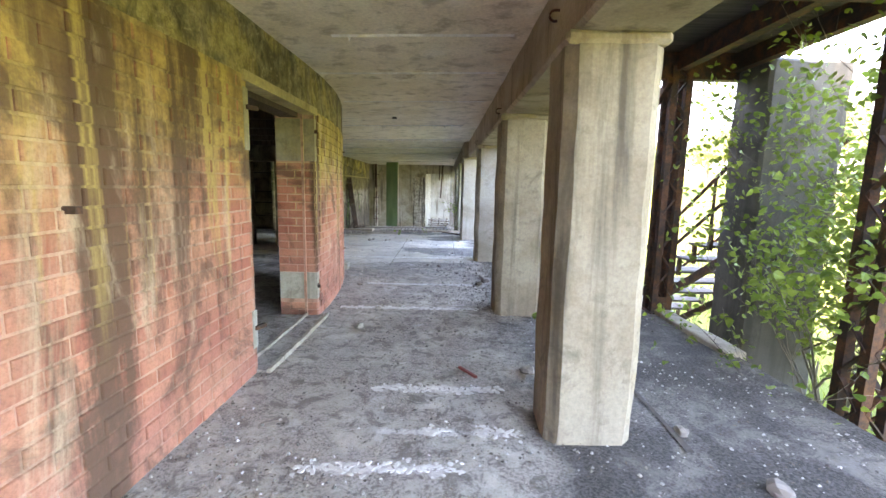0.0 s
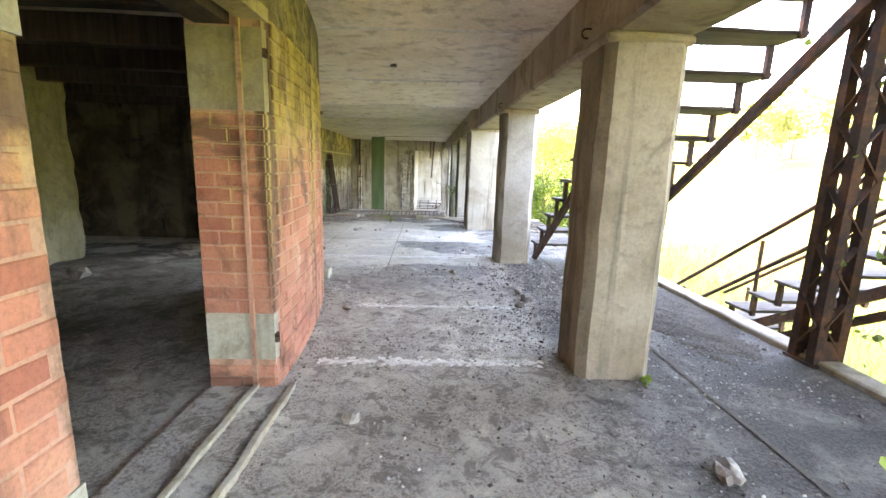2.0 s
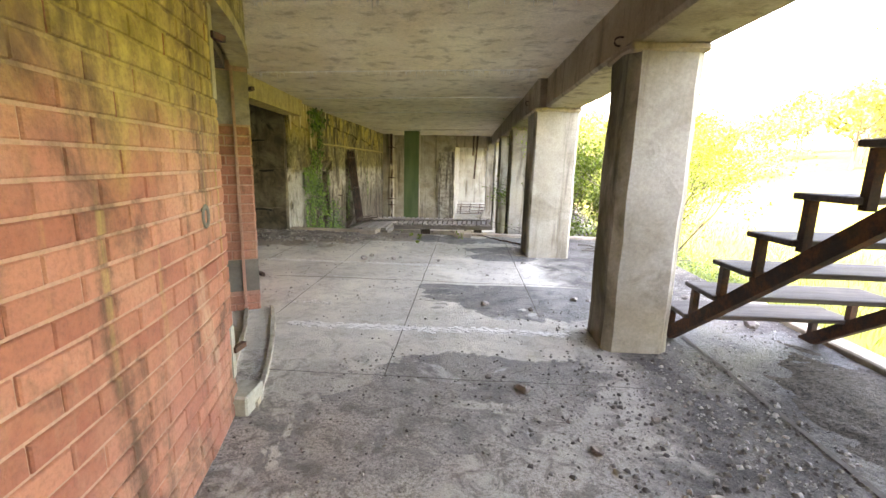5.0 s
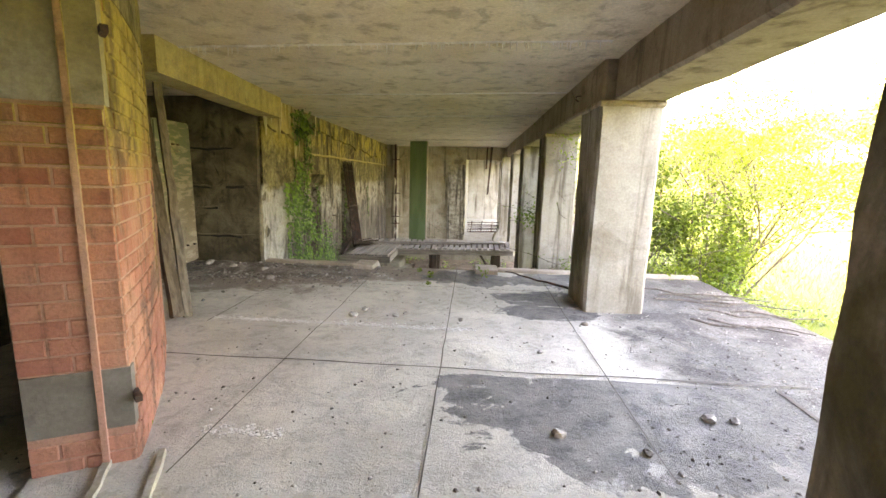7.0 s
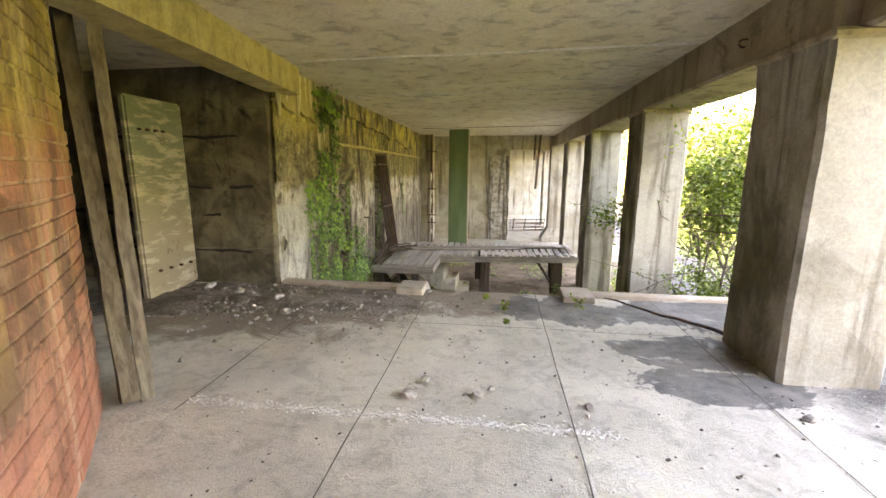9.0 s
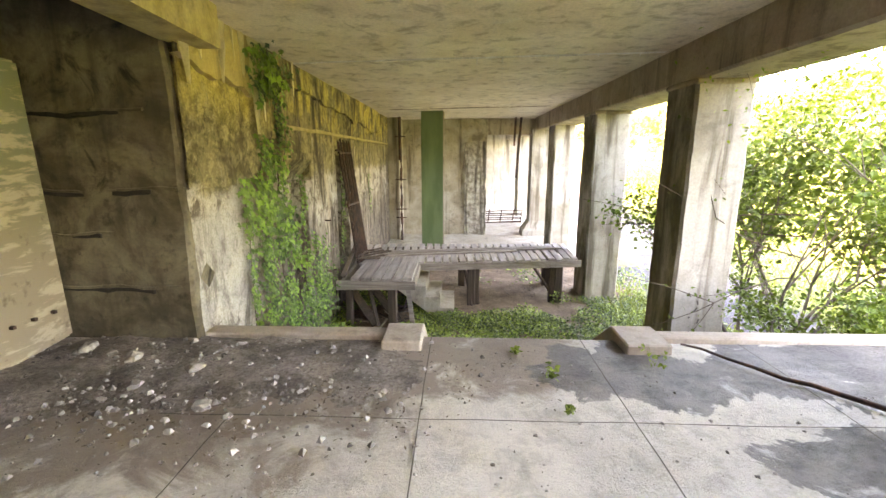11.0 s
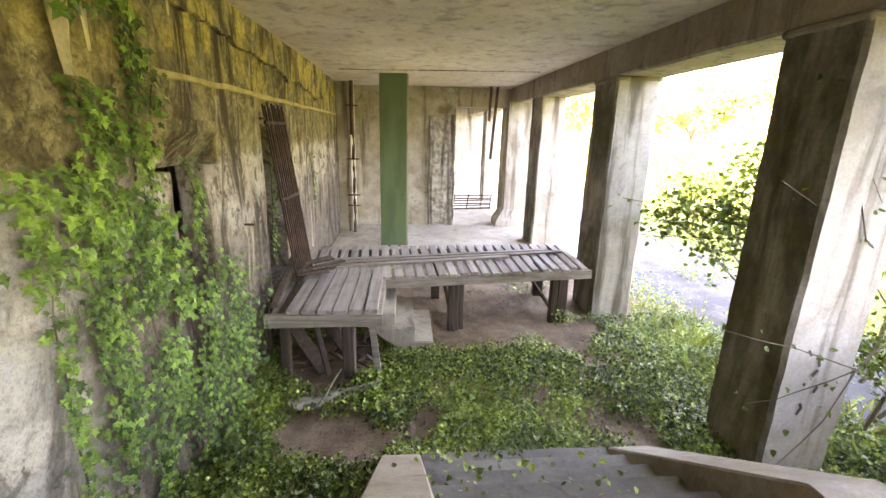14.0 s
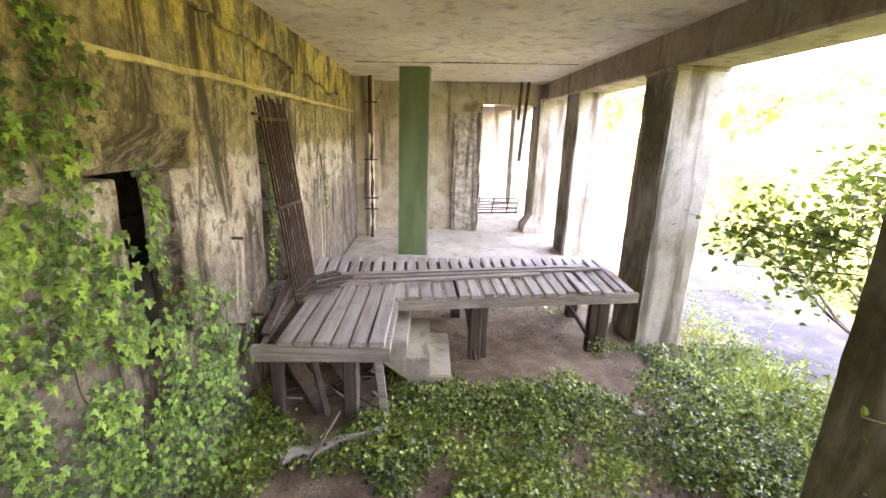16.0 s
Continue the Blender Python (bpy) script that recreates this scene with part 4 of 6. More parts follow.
piece("board", bm, M_JAMB, frame_ob, "pale splintered board")


def door_paint():
    n = Nodes("old_door_paint", 0.7)
    m = n.t.nodes.new("ShaderNodeMapping")
    m.inputs["Rotation"].default_value = (radians(-35), 0, 0)
    m.inputs["Scale"].default_value = (5, 2.5, 11)
    n.t.links.new(n.pos, m.inputs["Vector"])
    scratch = n.noise(1.0, 6, 0.7, m.outputs[0], 0.4)
    base = n.mix(n.ramp(n.axis(2), 0.5, 1.7), (0.30, 0.25, 0.18), (0.19, 0.215, 0.145))
    c = n.mix(n.ramp(scratch, 0.50, 0.60, 0, 0.75), base, (0.50, 0.43, 0.32))
    c = n.mix(n.ramp(n.noise(6, 6, 0.7), 0.56, 0.7, 0, 0.7), c, (0.12, 0.09, 0.06))
    return n.done(c, scratch, 0.006, 0.5)


leaf_door = thing("door_leaf", "heavy scratched door leaf with flaking green paint, standing open", "door", at=(-4.92, 12.2, 0))
bm = bmesh.new()
bar(bm, (-4.90, 11.73, 1.02), (-5.0, 12.6, 1.04), 0.07, 2.02)
bmesh.ops.recalc_face_normals(bm, faces=bm.faces)
bmesh.ops.bevel(bm, geom=bm.edges[:], offset=0.02, segments=2, affect="EDGES")
piece("panel", bm, door_paint(), leaf_door)
for i in range(4):
    piece("bolt", barred((-4.87, 11.85 + i * 0.1, 1.72), (-4.84, 11.85 + i * 0.1, 1.72), 0.022, 0.022), M_RUST, leaf_door, "rusty bolt head")
for i in range(4):
    piece("bolt", barred((-4.89, 11.95 + i * 0.15, 0.3), (-4.86, 11.95 + i * 0.15, 0.3), 0.022, 0.022), M_RUST, leaf_door, "rusty bolt head")

M_CRACK = concrete("black_joint", (0.012, 0.010, 0.008), (0.03, 0.025, 0.02), (0.006, 0.005, 0.004), 0.3)
# broken board courses on the recess wall
for k, (x0, x1, z) in enumerate(((-6.2, -4.0, 1.16), (-6.5, -4.4, 0.83), (-5.9, -4.15, 1.72), (-6.3, -4.05, 0.42))):
    bm = rough_block(x0, 12.612, z, x1, 12.64, z + 0.02, 0.07, 0.028, 0.004, k * 2.3)
    tagged(part("ledge", bm, M_DARKWALL), "broken ledge in the dark concrete", "ledge", kind="structure")
    # cracked joint drawn as a black strip, doubling as painted shadow below the ledge
    bm = rough_block(x0 - 0.1, 12.612, z - 0.03, x1 - 0.2, 12.64, z + 0.004, 0.06, 0.032, 0.004, k * 5.1)
    tagged(part("crack", bm, M_CRACK), "black broken joint under a ledge, with the ledge's shade as colour", "crack", kind="structure")

# ---- small iron fixings ----
for y, z in ((1.9, 2.4), (4.4, 2.3), (7.78, 2.28), (11.84, 2.39)):
    x = 0.6 if y < 10.9 else 0.48
    bm = bmesh.new()
    tube(bm, [(x + 0.02, y, z), (x - 0.03, y, z)] + [(x - 0.03 - 0.03 * math.sin(a), y, z - 0.03 + 0.03 * math.cos(a)) for a in (0.6, 1.2, 1.8, 2.4, 3.0, 3.6)], 0.007, sides=6)
    tagged(part("hook", bm, M_RUST, smooth=True), "small rusty iron hook in the beam side", "hook", "hooks in the beam")
x, y = arc(-3.04, 0.0)
tagged(part("wall_stub", barred((x - 0.02, y, 1.3), (x + 0.05, y, 1.3), 0.035, 0.03), M_RUST), "rusty iron stub set in the brick wall", "stub")
bm = bmesh.new()
x, y = arc(2.233, -0.004)
turn = Matrix.Translation((x, y, 1.11)) @ Matrix.Rotation(2.233 / RAD, 4, "Z")
for q in range(22):
    a = q * math.pi / 11
    m = turn @ Matrix.Translation((0.004, 0.036 * math.cos(a), 0.042 * math.sin(a))) @ Matrix.Diagonal((0.008, 0.016, 0.013, 1))
    bmesh.ops.create_icosphere(bm, subdivisions=1, radius=1.0, matrix=m)
tagged(part("plaster_scar", bm, M_SOOTSTEP), "ring-shaped scar of old mortar on the brick wall", "mortar scar", kind="structure")
for x, y in ((-0.89, 6.84),):
    bm = bmesh.new()
    bmesh.ops.create_cone(bm, segments=10, radius1=0.045, radius2=0.03, depth=0.03, cap_ends=True, matrix=Matrix.Translation((x, y, ceil_z(x) - 0.008)))
    tagged(part("ceiling_socket", bm, M_POST), "round dark socket in the concrete ceiling", "socket", "sockets in the ceiling")

# ---- fixings on the left wall ----
pipe = thing("conduit", "rusty vertical conduit pipe on wall brackets", "pipe", at=(-3.56, 22.1, -1.02))
bm = bmesh.new()
tube(bm, [(-3.58, 22.1, 2.5 - 0.3 * i + 0.0) for i in range(5)], 0.045, sides=8)
tube(bm, [(-3.56 + 0.01 * math.sin(i * 2), 22.1, 1.3 - 0.26 * i) for i in range(10)], 0.034, sides=8)
piece("pipe", bm, M_RUST, pipe, smooth=True)
for z in (1.95, 0.75, -0.1, -0.35):
    piece("bracket", barred((-3.72, 22.06, z), (-3.42, 22.06, z), 0.03, 0.03), M_RUST, pipe, "rusty bracket")

strap = thing("hanging_strap", "dark iron strap hanging from the far beam", "strap", at=(-0.2, 22.5, 2.1))
piece("strap", barred((-0.12, 22.5, 2.5), (-0.22, 22.5, 0.78), 0.07, 0.02, (0, 1, 0)), M_RUST, strap)
piece("strap", barred((-0.28, 22.5, 2.5), (-0.30, 22.5, 1.7), 0.06, 0.02, (0, 1, 0)), M_RUST, strap)

gate = thing("bar_gate", "rusty iron bar gate leaning in the doorway", "gate", at=(-3.6, 16.8, DZ := -0.38))
b0, b1 = Vector((-3.60, 16.52, -0.36)), Vector((-3.52, 16.98, -0.36))
t0, t1 = Vector((-3.86, 16.55, 1.60)), Vector((-3.84, 17.22, 1.60))
for i in range(10):
    f = i / 9
    piece("rod", barred(b0.lerp(b1, f), t0.lerp(t1, f) + Vector((0, 0, rnd.uniform(0.02, 0.12))), 0.017, 0.017), M_GATE, gate)
for f in (0.06, 0.5, 0.93):
    piece("cross_bar", barred(b0.lerp(t0, f), b1.lerp(t1, f), 0.035, 0.03), M_GATE, gate)
piece("brace", barred(b0.lerp(t0, 0.15), b1.lerp(t1, 0.8), 0.02, 0.02), M_GATE, gate)
piece("latch", barred(t0.lerp(b0, 0.05), t0.lerp(b0, 0.05) + Vector((0, -0.15, 0)), 0.025, 0.025), M_GATE, gate)

# hood over the small window and a weathered ledge
bm = bmesh.new()
prof = [(WX - 0.37, 1.10), (WX - 0.20, 1.10), (WX + 0.03, 1.37), (WX + 0.035, 1.45), (WX - 0.02, 1.45), (WX - 0.37, 1.42)]
a = [bm.verts.new((x, 14.505, z)) for x, z in prof]
b = [bm.verts.new((x, 15.495, z)) for x, z in prof]
for i in range(6):
    j = (i + 1) % 6
    bm.faces.new((a[i], b[i], b[j], a[j]))
bm.faces.new(a)
bm.faces.new(b[::-1])
bmesh.ops.recalc_face_normals(bm, faces=bm.faces)
tagged(part("window_hood", bm, M_WALL, left_wall), kind="structure")
part("render_ledge", rough_block(WX - 0.02, 14.2, 1.72, WX + 0.035, 22.1, 1.765, 0.15, 0.02, 0.006, 11), M_LINTEL, left_wall, "pale broken ledge of old render")

M_DRIP = concrete("drip", (0.66, 0.57, 0.33), (0.78, 0.71, 0.50), (0.36, 0.29, 0.12), 0.3)


def drip(y, w, z0, z1=2.5):
    """A lime run that narrows downwards, rounded across."""
    bm = bmesh.new()
    rows, k, m = [], 14, 6
    for i in range(k + 1):
        f = i / k
        z = z1 + (z0 - z1) * f
        half = w / 2 * (1 - 0.75 * f ** 1.6) * (1 + 0.35 * noise.noise(Vector((y * 5, z * 7, 1))))
        mid = y + w / 2 + 0.03 * noise.noise(Vector((y * 3, z * 3, 4)))
        rows.append([bm.verts.new((WX + 0.083 + 0.008 * math.sin(math.pi * q / m) * (1 - 0.4 * f), mid + half * (2 * q / m - 1), z)) for q in range(m + 1)])
    for a, b in zip(rows, rows[1:]):
        for q in range(m):
            bm.faces.new((a[q], b[q], b[q + 1], a[q + 1]))
    bmesh.ops.solidify(bm, geom=bm.faces[:], thickness=0.05)
    bmesh.ops.recalc_face_normals(bm, faces=bm.faces)
    return bm


for y, w, z0 in ((12.64, 0.16, 1.92), (12.86, 0.10, 2.12), (13.14, 0.17, 2.0), (13.52, 0.12, 2.1), (13.68, 0.22, 1.62), (13.4, 0.05, 2.2), (13.9, 0.1, 1.75), (14.75, 0.07, 2.1)):
    part("lime_drip", drip(y, w, z0), M_DRIP, left_wall, "pale yellow lime run", True)


def jagged_band(y0, y1, base=2.28, out=0.0):
    """The upper coat of render, broken off along a ragged line."""
    bm = bmesh.new()
    k = 70
    cols = []
    for i in range(k + 1):
        y = y0 + (y1 - y0) * i / k
        low = base - 0.055 * (y - y0) + 0.09 * noise.noise(Vector((y * 1.7, 0, 0))) + 0.05 * noise.noise(Vector((y * 6, 3, 0)))
        cols.append([bm.verts.new(p) for p in ((WX + 0.012, y, 2.52), (WX + out + 0.045 + 0.01 * noise.noise(Vector((y * 3, 1, 1))), y, 2.52), (WX + out + 0.05, y, low), (WX + 0.012, y, low - 0.01))])
    for a, b in zip(cols, cols[1:]):
        for q in range(3):
            bm.faces.new((a[q], a[q + 1], b[q + 1], b[q]))
    bmesh.ops.recalc_face_normals(bm, faces=bm.faces)
    return bm


def coat(y0, y1, z_low):
    """A thick coat of render with a broken lower edge."""
    bm = bmesh.new()
    cols = []
    k, m = 40, 14
    for i in range(k + 1):
        y = y0 + (y1 - y0) * i / k
        low = z_low + 0.05 * noise.noise(Vector((y * 2.3, 0, 5))) + 0.04 * noise.noise(Vector((y * 9, 3, 0)))
        col = [bm.verts.new((WX - 0.01, y, low + 0.02))]
        for q in range(m + 1):
            z = low + (2.5 - low) * q / m
            col.append(bm.verts.new((WX + 0.035 + 0.016 * noise.noise(Vector((y * 3, z * 3, 2))) + 0.01 * noise.noise(Vector((y * 9, z * 9, 2))), y, z)))
        cols.append(col)
    for a, b in zip(cols, cols[1:]):
        for q in range(m + 1):
            bm.faces.new((a[q], a[q + 1], b[q + 1], b[q]))
    bmesh.ops.recalc_face_normals(bm, faces=bm.faces)
    return bm


part("render_coat", coat(12.66, 14.6, 1.17), M_WALL, left_wall, "thick olive render coat broken off below")
part("upper_coat", jagged_band(12.64, 13.75, 2.06, 0.03), concrete("yellow_coat", (0.40, 0.31, 0.13), (0.52, 0.42, 0.20), (0.17, 0.13, 0.055), 0.7), left_wall, "yellowed upper coat of render, cracked off below")
part("upper_coat", jagged_band(14.1, 20.5), M_WALL, left_wall, "yellowed upper coat of render, cracked off below")
for y, z in ((16.0, 0.45), (15.9, -0.32), (16.3, -0.4)):
    part("iron_stub", barred((WX - 0.01, y, z), (WX + 0.09, y, z), 0.025, 0.02), M_RUST, left_wall, "rusty iron stub")

# ---- timber deck ----
deck = thing("timber_deck", "weathered grey timber deck of spaced planks on posts", "deck", at=(-1.7, 17.5, GROUND))
FL, FR, BR, BL = Vector((-3.62, 16.62, DZ)), Vector((0.26, 17.14, DZ)), Vector((0.33, 18.5, DZ)), Vector((-3.8, 18.28, DZ))
NP = 27
for i in range(NP):
    f0, f1 = (i + 0.08) / NP, (i + 0.81 + rnd.uniform(-0.06, 0.04)) / NP
    a, b, c, d = FL.lerp(FR, f0), FL.lerp(FR, f1), BL.lerp(BR, f1), BL.lerp(BR, f0)
    lift, cut = rnd.uniform(-0.006, 0.01), rnd.uniform(-0.03, 0.03)
    bm = bmesh.new()
    low = [bm.verts.new(p + Vector((0, cut * (q < 2), lift - 0.038 + rnd.uniform(-0.004, 0.004)))) for q, p in enumerate((a, b, c, d))]
    top = [bm.verts.new(p.co + Vector((0, 0, 0.038))) for p in low]
    bm.faces.new(low[::-1])
    bm.faces.new(top)
    for q in range(4):
        bm.faces.new((low[q], low[(q + 1) % 4], top[(q + 1) % 4], top[q]))
    bmesh.ops.bevel(bm, geom=bm.edges[:], offset=0.004, segments=1, affect="EDGES")
    piece("plank", bm, M_DECK, deck)
for i in range(6):
    x0 = -3.53 + i * 0.158
    piece("plank", boxed(x0, 15.68 + rnd.uniform(-0.02, 0.02), DZ - 0.034, x0 + 0.134, 17.05 + 0.02 * i, DZ + 0.008 + rnd.uniform(0, 0.008), 0.005), M_DECK, deck)
piece("rim_beam", barred((-3.74, 15.69, DZ - 0.10), (-2.56, 15.71, DZ - 0.10), 0.07, 0.13), M_DECKX, deck)
piece("rim_beam", barred((-2.6, 15.72, DZ - 0.10), (-2.6, 16.9, DZ - 0.10), 0.06, 0.12), M_DECKX, deck)
piece("rim_beam", barred((-2.62, 16.80, DZ - 0.10), (0.30, 17.18, DZ - 0.10), 0.06, 0.12), M_DECKX, deck)
piece("rim_beam", barred((-3.7, 18.2, DZ - 0.11), (0.32, 18.42, DZ - 0.11), 0.06, 0.14), M_DECKX, deck)
piece("rim_beam", barred((-3.66, 15.75, DZ - 0.11), (-3.76, 18.2, DZ - 0.11), 0.06, 0.13), M_DECKX, deck)
for x, y, w in ((-2.93, 15.86, 0.13), (-1.68, 17.0, 0.14), (-1.58, 17.02, 0.1), (-0.08, 17.26, 0.15), (-0.2, 17.24, 0.1), (-1.84, 18.2, 0.14), (-0.1, 18.3, 0.15), (-3.6, 17.4, 0.13), (-3.6, 15.85, 0.1)):
    piece("post", rough_block(x - w / 2, y - w / 2, GROUND - 0.2, x + w / 2, y + w / 2, DZ - 0.15, 0.15, 0.012, 0.012, x), M_POST, deck)
piece("brace", barred((-2.68, 15.8, DZ - 0.16), (-2.6, 15.76, GROUND - 0.02), 0.07, 0.03, (0, 1, 0)), M_DECKX, deck)
piece("brace", barred((-1.8, 17.03, DZ - 0.18), (-1.66, 16.92, GROUND - 0.02), 0.035, 0.03), M_POST, deck)
piece("brace", barred((-0.55, 17.5, DZ - 0.16), (-0.12, 17.2, GROUND + 0.05), 0.06, 0.035), M_POST, deck)
piece("brace", barred((-3.3, 15.9, DZ - 0.16), (-3.15, 15.8, GROUND + 0.05), 0.06, 0.03), M_POST, deck)
for k, (a, b) in enumerate((((-3.4, 17.25, DZ + 0.03), (0.1, 17.9, DZ + 0.03)), ((-3.35, 17.42, DZ + 0.03), (-0.1, 18.0, DZ + 0.03)), ((-3.3, 17.1, DZ + 0.03), (-0.8, 17.62, DZ + 0.03)))):
    tagged(part("loose_plank", barred(a, b, 0.09, 0.028), M_DECKX), "long split grey plank lying across the deck", "plank", "planks lying on the deck")
for k in range(9):
    a = Vector((-3.62 + rnd.uniform(-0.08, 0.1), 16.75 + rnd.uniform(-0.3, 0.4), DZ + 0.05 + 0.02 * k * 0.5))
    b = a + Vector((rnd.uniform(0.1, 0.45), rnd.uniform(0.1, 0.5), rnd.uniform(-0.02, 0.06)))
    tagged(part("splinter", barred(a, b, rnd.uniform(0.03, 0.07), 0.02), M_POST), "broken dark splinter of wood on the deck", "splinter", "splinters heaped on the deck")
bm = bmesh.new()
bar(bm, (-3.7, 15.9, -0.42), (-3.72, 17.0, -0.12), 0.07, 0.05)
bmesh.ops.recalc_face_normals(bm, faces=bm.faces)
tagged(part("leaning_rail", bm, M_POST), "dark rail propped along the wall beside the deck", "rail")

stair = thing("concrete_stair", "short worn concrete stair under the deck", "stairs", at=(-2.4, 16.7, GROUND))
def stair_step(x0, x1, zt, y0=16.3, y1=17.3):
    """One cast step; its underside slopes with the flight."""
    bm = bmesh.new()
    slope = lambda x: max(GROUND - 0.12, GROUND - 0.12 + (-2.16 - x) * 0.80)
    prof = [(x0, slope(x0)), (x1, slope(x1)), (x1, zt), (x0, zt)]
    a = [bm.verts.new((x, y0, z)) for x, z in prof]
    b = [bm.verts.new((x, y1, z)) for x, z in prof]
    bm.faces.new(a)
    bm.faces.new(b[::-1])
    for q in range(4):
        bm.faces.new((a[q], b[q], b[(q + 1) % 4], a[(q + 1) % 4]))
    bmesh.ops.recalc_face_normals(bm, faces=bm.faces)
    bmesh.ops.bevel(bm, geom=bm.edges[:], offset=0.012, segments=2, affect="EDGES")
    bmesh.ops.subdivide_edges(bm, edges=[e for e in bm.edges if e.calc_length() > 0.5], cuts=6)
    for v in bm.verts:
        v.co += noise.noise_vector(v.co * 5) * 0.008
    return bm


for i in range(4):
    x1 = -1.98 - 0.235 * i
    piece("step", stair_step(x1 - 0.245, x1, GROUND + 0.17 + 0.19 * i), M_STEP, stair)

log = bmesh.new()
tube(log, [(-3.4 + 0.1 * i, 15.25 + 0.045 * i + 0.02 * math.sin(i * 1.7), -1.18 + 0.012 * math.sin(i * 2.1)) for i in range(9)], 0.055, 0.045, 7)
tagged(part("log", log, M_DECKX, smooth=True), "grey fallen log in the ivy", "log")
tagged(part("stick", barred((-3.15, 15.2, -1.15), (-2.98, 15.55, -0.95), 0.022, 0.016), M_JAMB), "pale split stick poking from the leaves", "stick")

for k in range(26):
    a = Vector((rnd.uniform(-3.7, -2.65), rnd.uniform(15.8, 16.6), GROUND + rnd.uniform(0.03, 0.12)))
    b = a + Vector((rnd.uniform(-0.35, 0.35), rnd.uniform(-0.25, 0.3), rnd.uniform(0.0, 0.3 if k % 4 == 0 else 0.06)))
    tagged(part("debris_stick", barred(a, b, rnd.uniform(0.012, 0.04), rnd.uniform(0.01, 0.02)), M_POST if k % 3 else M_DECKX), "broken brown stick in the debris under the deck", "stick", "debris under the deck")
for k, (x, y, z) in enumerate(((-3.3, 15.95, 0.1), (-3.0, 16.2, 0.06))):
    tagged(part("fallen_board", barred((x - 0.4, y + 0.35, GROUND + 0.42 + z), (x + 0.1, y - 0.05, GROUND + 0.02), 0.16, 0.025), M_POST), "dark rotten board slumped under the deck", "board", "debris under the deck")

# ---- far bay ----
rack = thing("metal_rack", "collapsed rusty metal rack on the far floor", "rack", at=(0.0, 25.6, -1.02))
for i in range(6):
    z = -0.98 + 0.075 * i
    piece("rail", barred((-0.95, 25.4 + 0.05 * i, z), (0.45, 25.55 + 0.03 * i, z + 0.04 * (i % 2)), 0.03, 0.03), M_RUST, rack)
for x in (-0.8, -0.35, 0.1, 0.4):
    piece("upright", barred((x, 25.55, -1.02), (x + 0.06, 25.5, -0.5), 0.025, 0.025), M_RUST, rack)
piece("slat", barred((-0.9, 25.3, -0.97), (0.4, 25.25, -0.9), 0.05, 0.03), M_RUST, rack)
foot = thing("column_base", "concrete pier with a flared sloping base", "pier", at=(0.4, 23.2, -1.02))
bm = bmesh.new()
ring = [[bm.verts.new(p) for p in ((0.3 - f, 22.95 - f * 0.5, z), (0.98 + f, 22.95 - f * 0.5, z), (0.98 + f, 23.5, z), (0.3 - f, 23.5, z))] for z, f in ((-1.03, 0.22), (-0.85, 0.2), (-0.55, 0.0), (2.19, 0.0))]
for a, b in zip(ring, ring[1:]):
    for q in range(4):
        bm.faces.new((a[q], a[(q + 1) % 4], b[(q + 1) % 4], b[q]))
bm.faces.new(ring[0])
bm.faces.new(ring[-1])
bmesh.ops.recalc_face_normals(bm, faces=bm.faces)
piece("shaft", bm, M_COL, foot)

# ---- steel stairs and landing outside ----
def steel_stair(name, label, x0, x1, y0, z0, count, rise, going, rails, at):
    """A steel flight that climbs towards -y between two stringers, with open timber treads on brackets."""
    st = thing(name, label, "stairs", at=at)
    top_y, top_z = y0 - going * count, z0 + rise * count
    for x in (x0, x1):
        piece("stringer", barred((x, y0 + 0.05, z0 - 0.08), (x, top_y, top_z - 0.36), 0.05, 0.095), M_RUST, st, "rusty steel stringer")
    for i in range(count):
        y, z = y0 - going * i, z0 + rise * (i + 1)
        piece("tread", rough_block(x0 - 0.06, y - going - 0.02, z - 0.035, x1 + 0.06, y + 0.03, z, 0.3, 0.008, 0.006, i + x0), M_TREAD, st, "grey weathered tread")
        for x in (x0, x1):
            piece("bracket", barred((x, y - 0.02, z - 0.035), (x, y - 0.02, z - rise - 0.06), 0.045, 0.045, (1, 0, 0)), M_RUST, st)
    for x, lift in rails:
        bm = bmesh.new()
        tube(bm, [(x, y0 + 0.15, z0 + lift), (x, top_y, top_z + lift)], 0.024, sides=6)
        piece("handrail", bm, M_RUST, st, "thin rusty handrail")
        if lift > 0.6:
            for i in range(1, count, 4):
                bm = bmesh.new()
                tube(bm, [(x, y0 - going * i, z0 + rise * i), (x, y0 - going * i, z0 + rise * i + lift)], 0.022, sides=6)
                piece("baluster", bm, M_RUST, st)
    return st


M_TREAD = timber("stair_tread", (0.055, 0.046, 0.04), (0.125, 0.11, 0.098), 0)
steel_stair("steel_stair", "dark rusty steel stair with open timber treads rising to a landing", 1.25, 2.38, 7.92, 0.05, 12, 0.243, 0.31, (), (1.8, 7.9, 0))
steel_stair("steel_stair", "lower rusty steel stair with handrails beside the terrace", 3.25, 4.2, 7.5, GROUND, 11, 0.22, 0.32, ((3.25, 0.8), (3.25, 0.4), (4.2, 0.8)), (3.7, 7.5, GROUND))


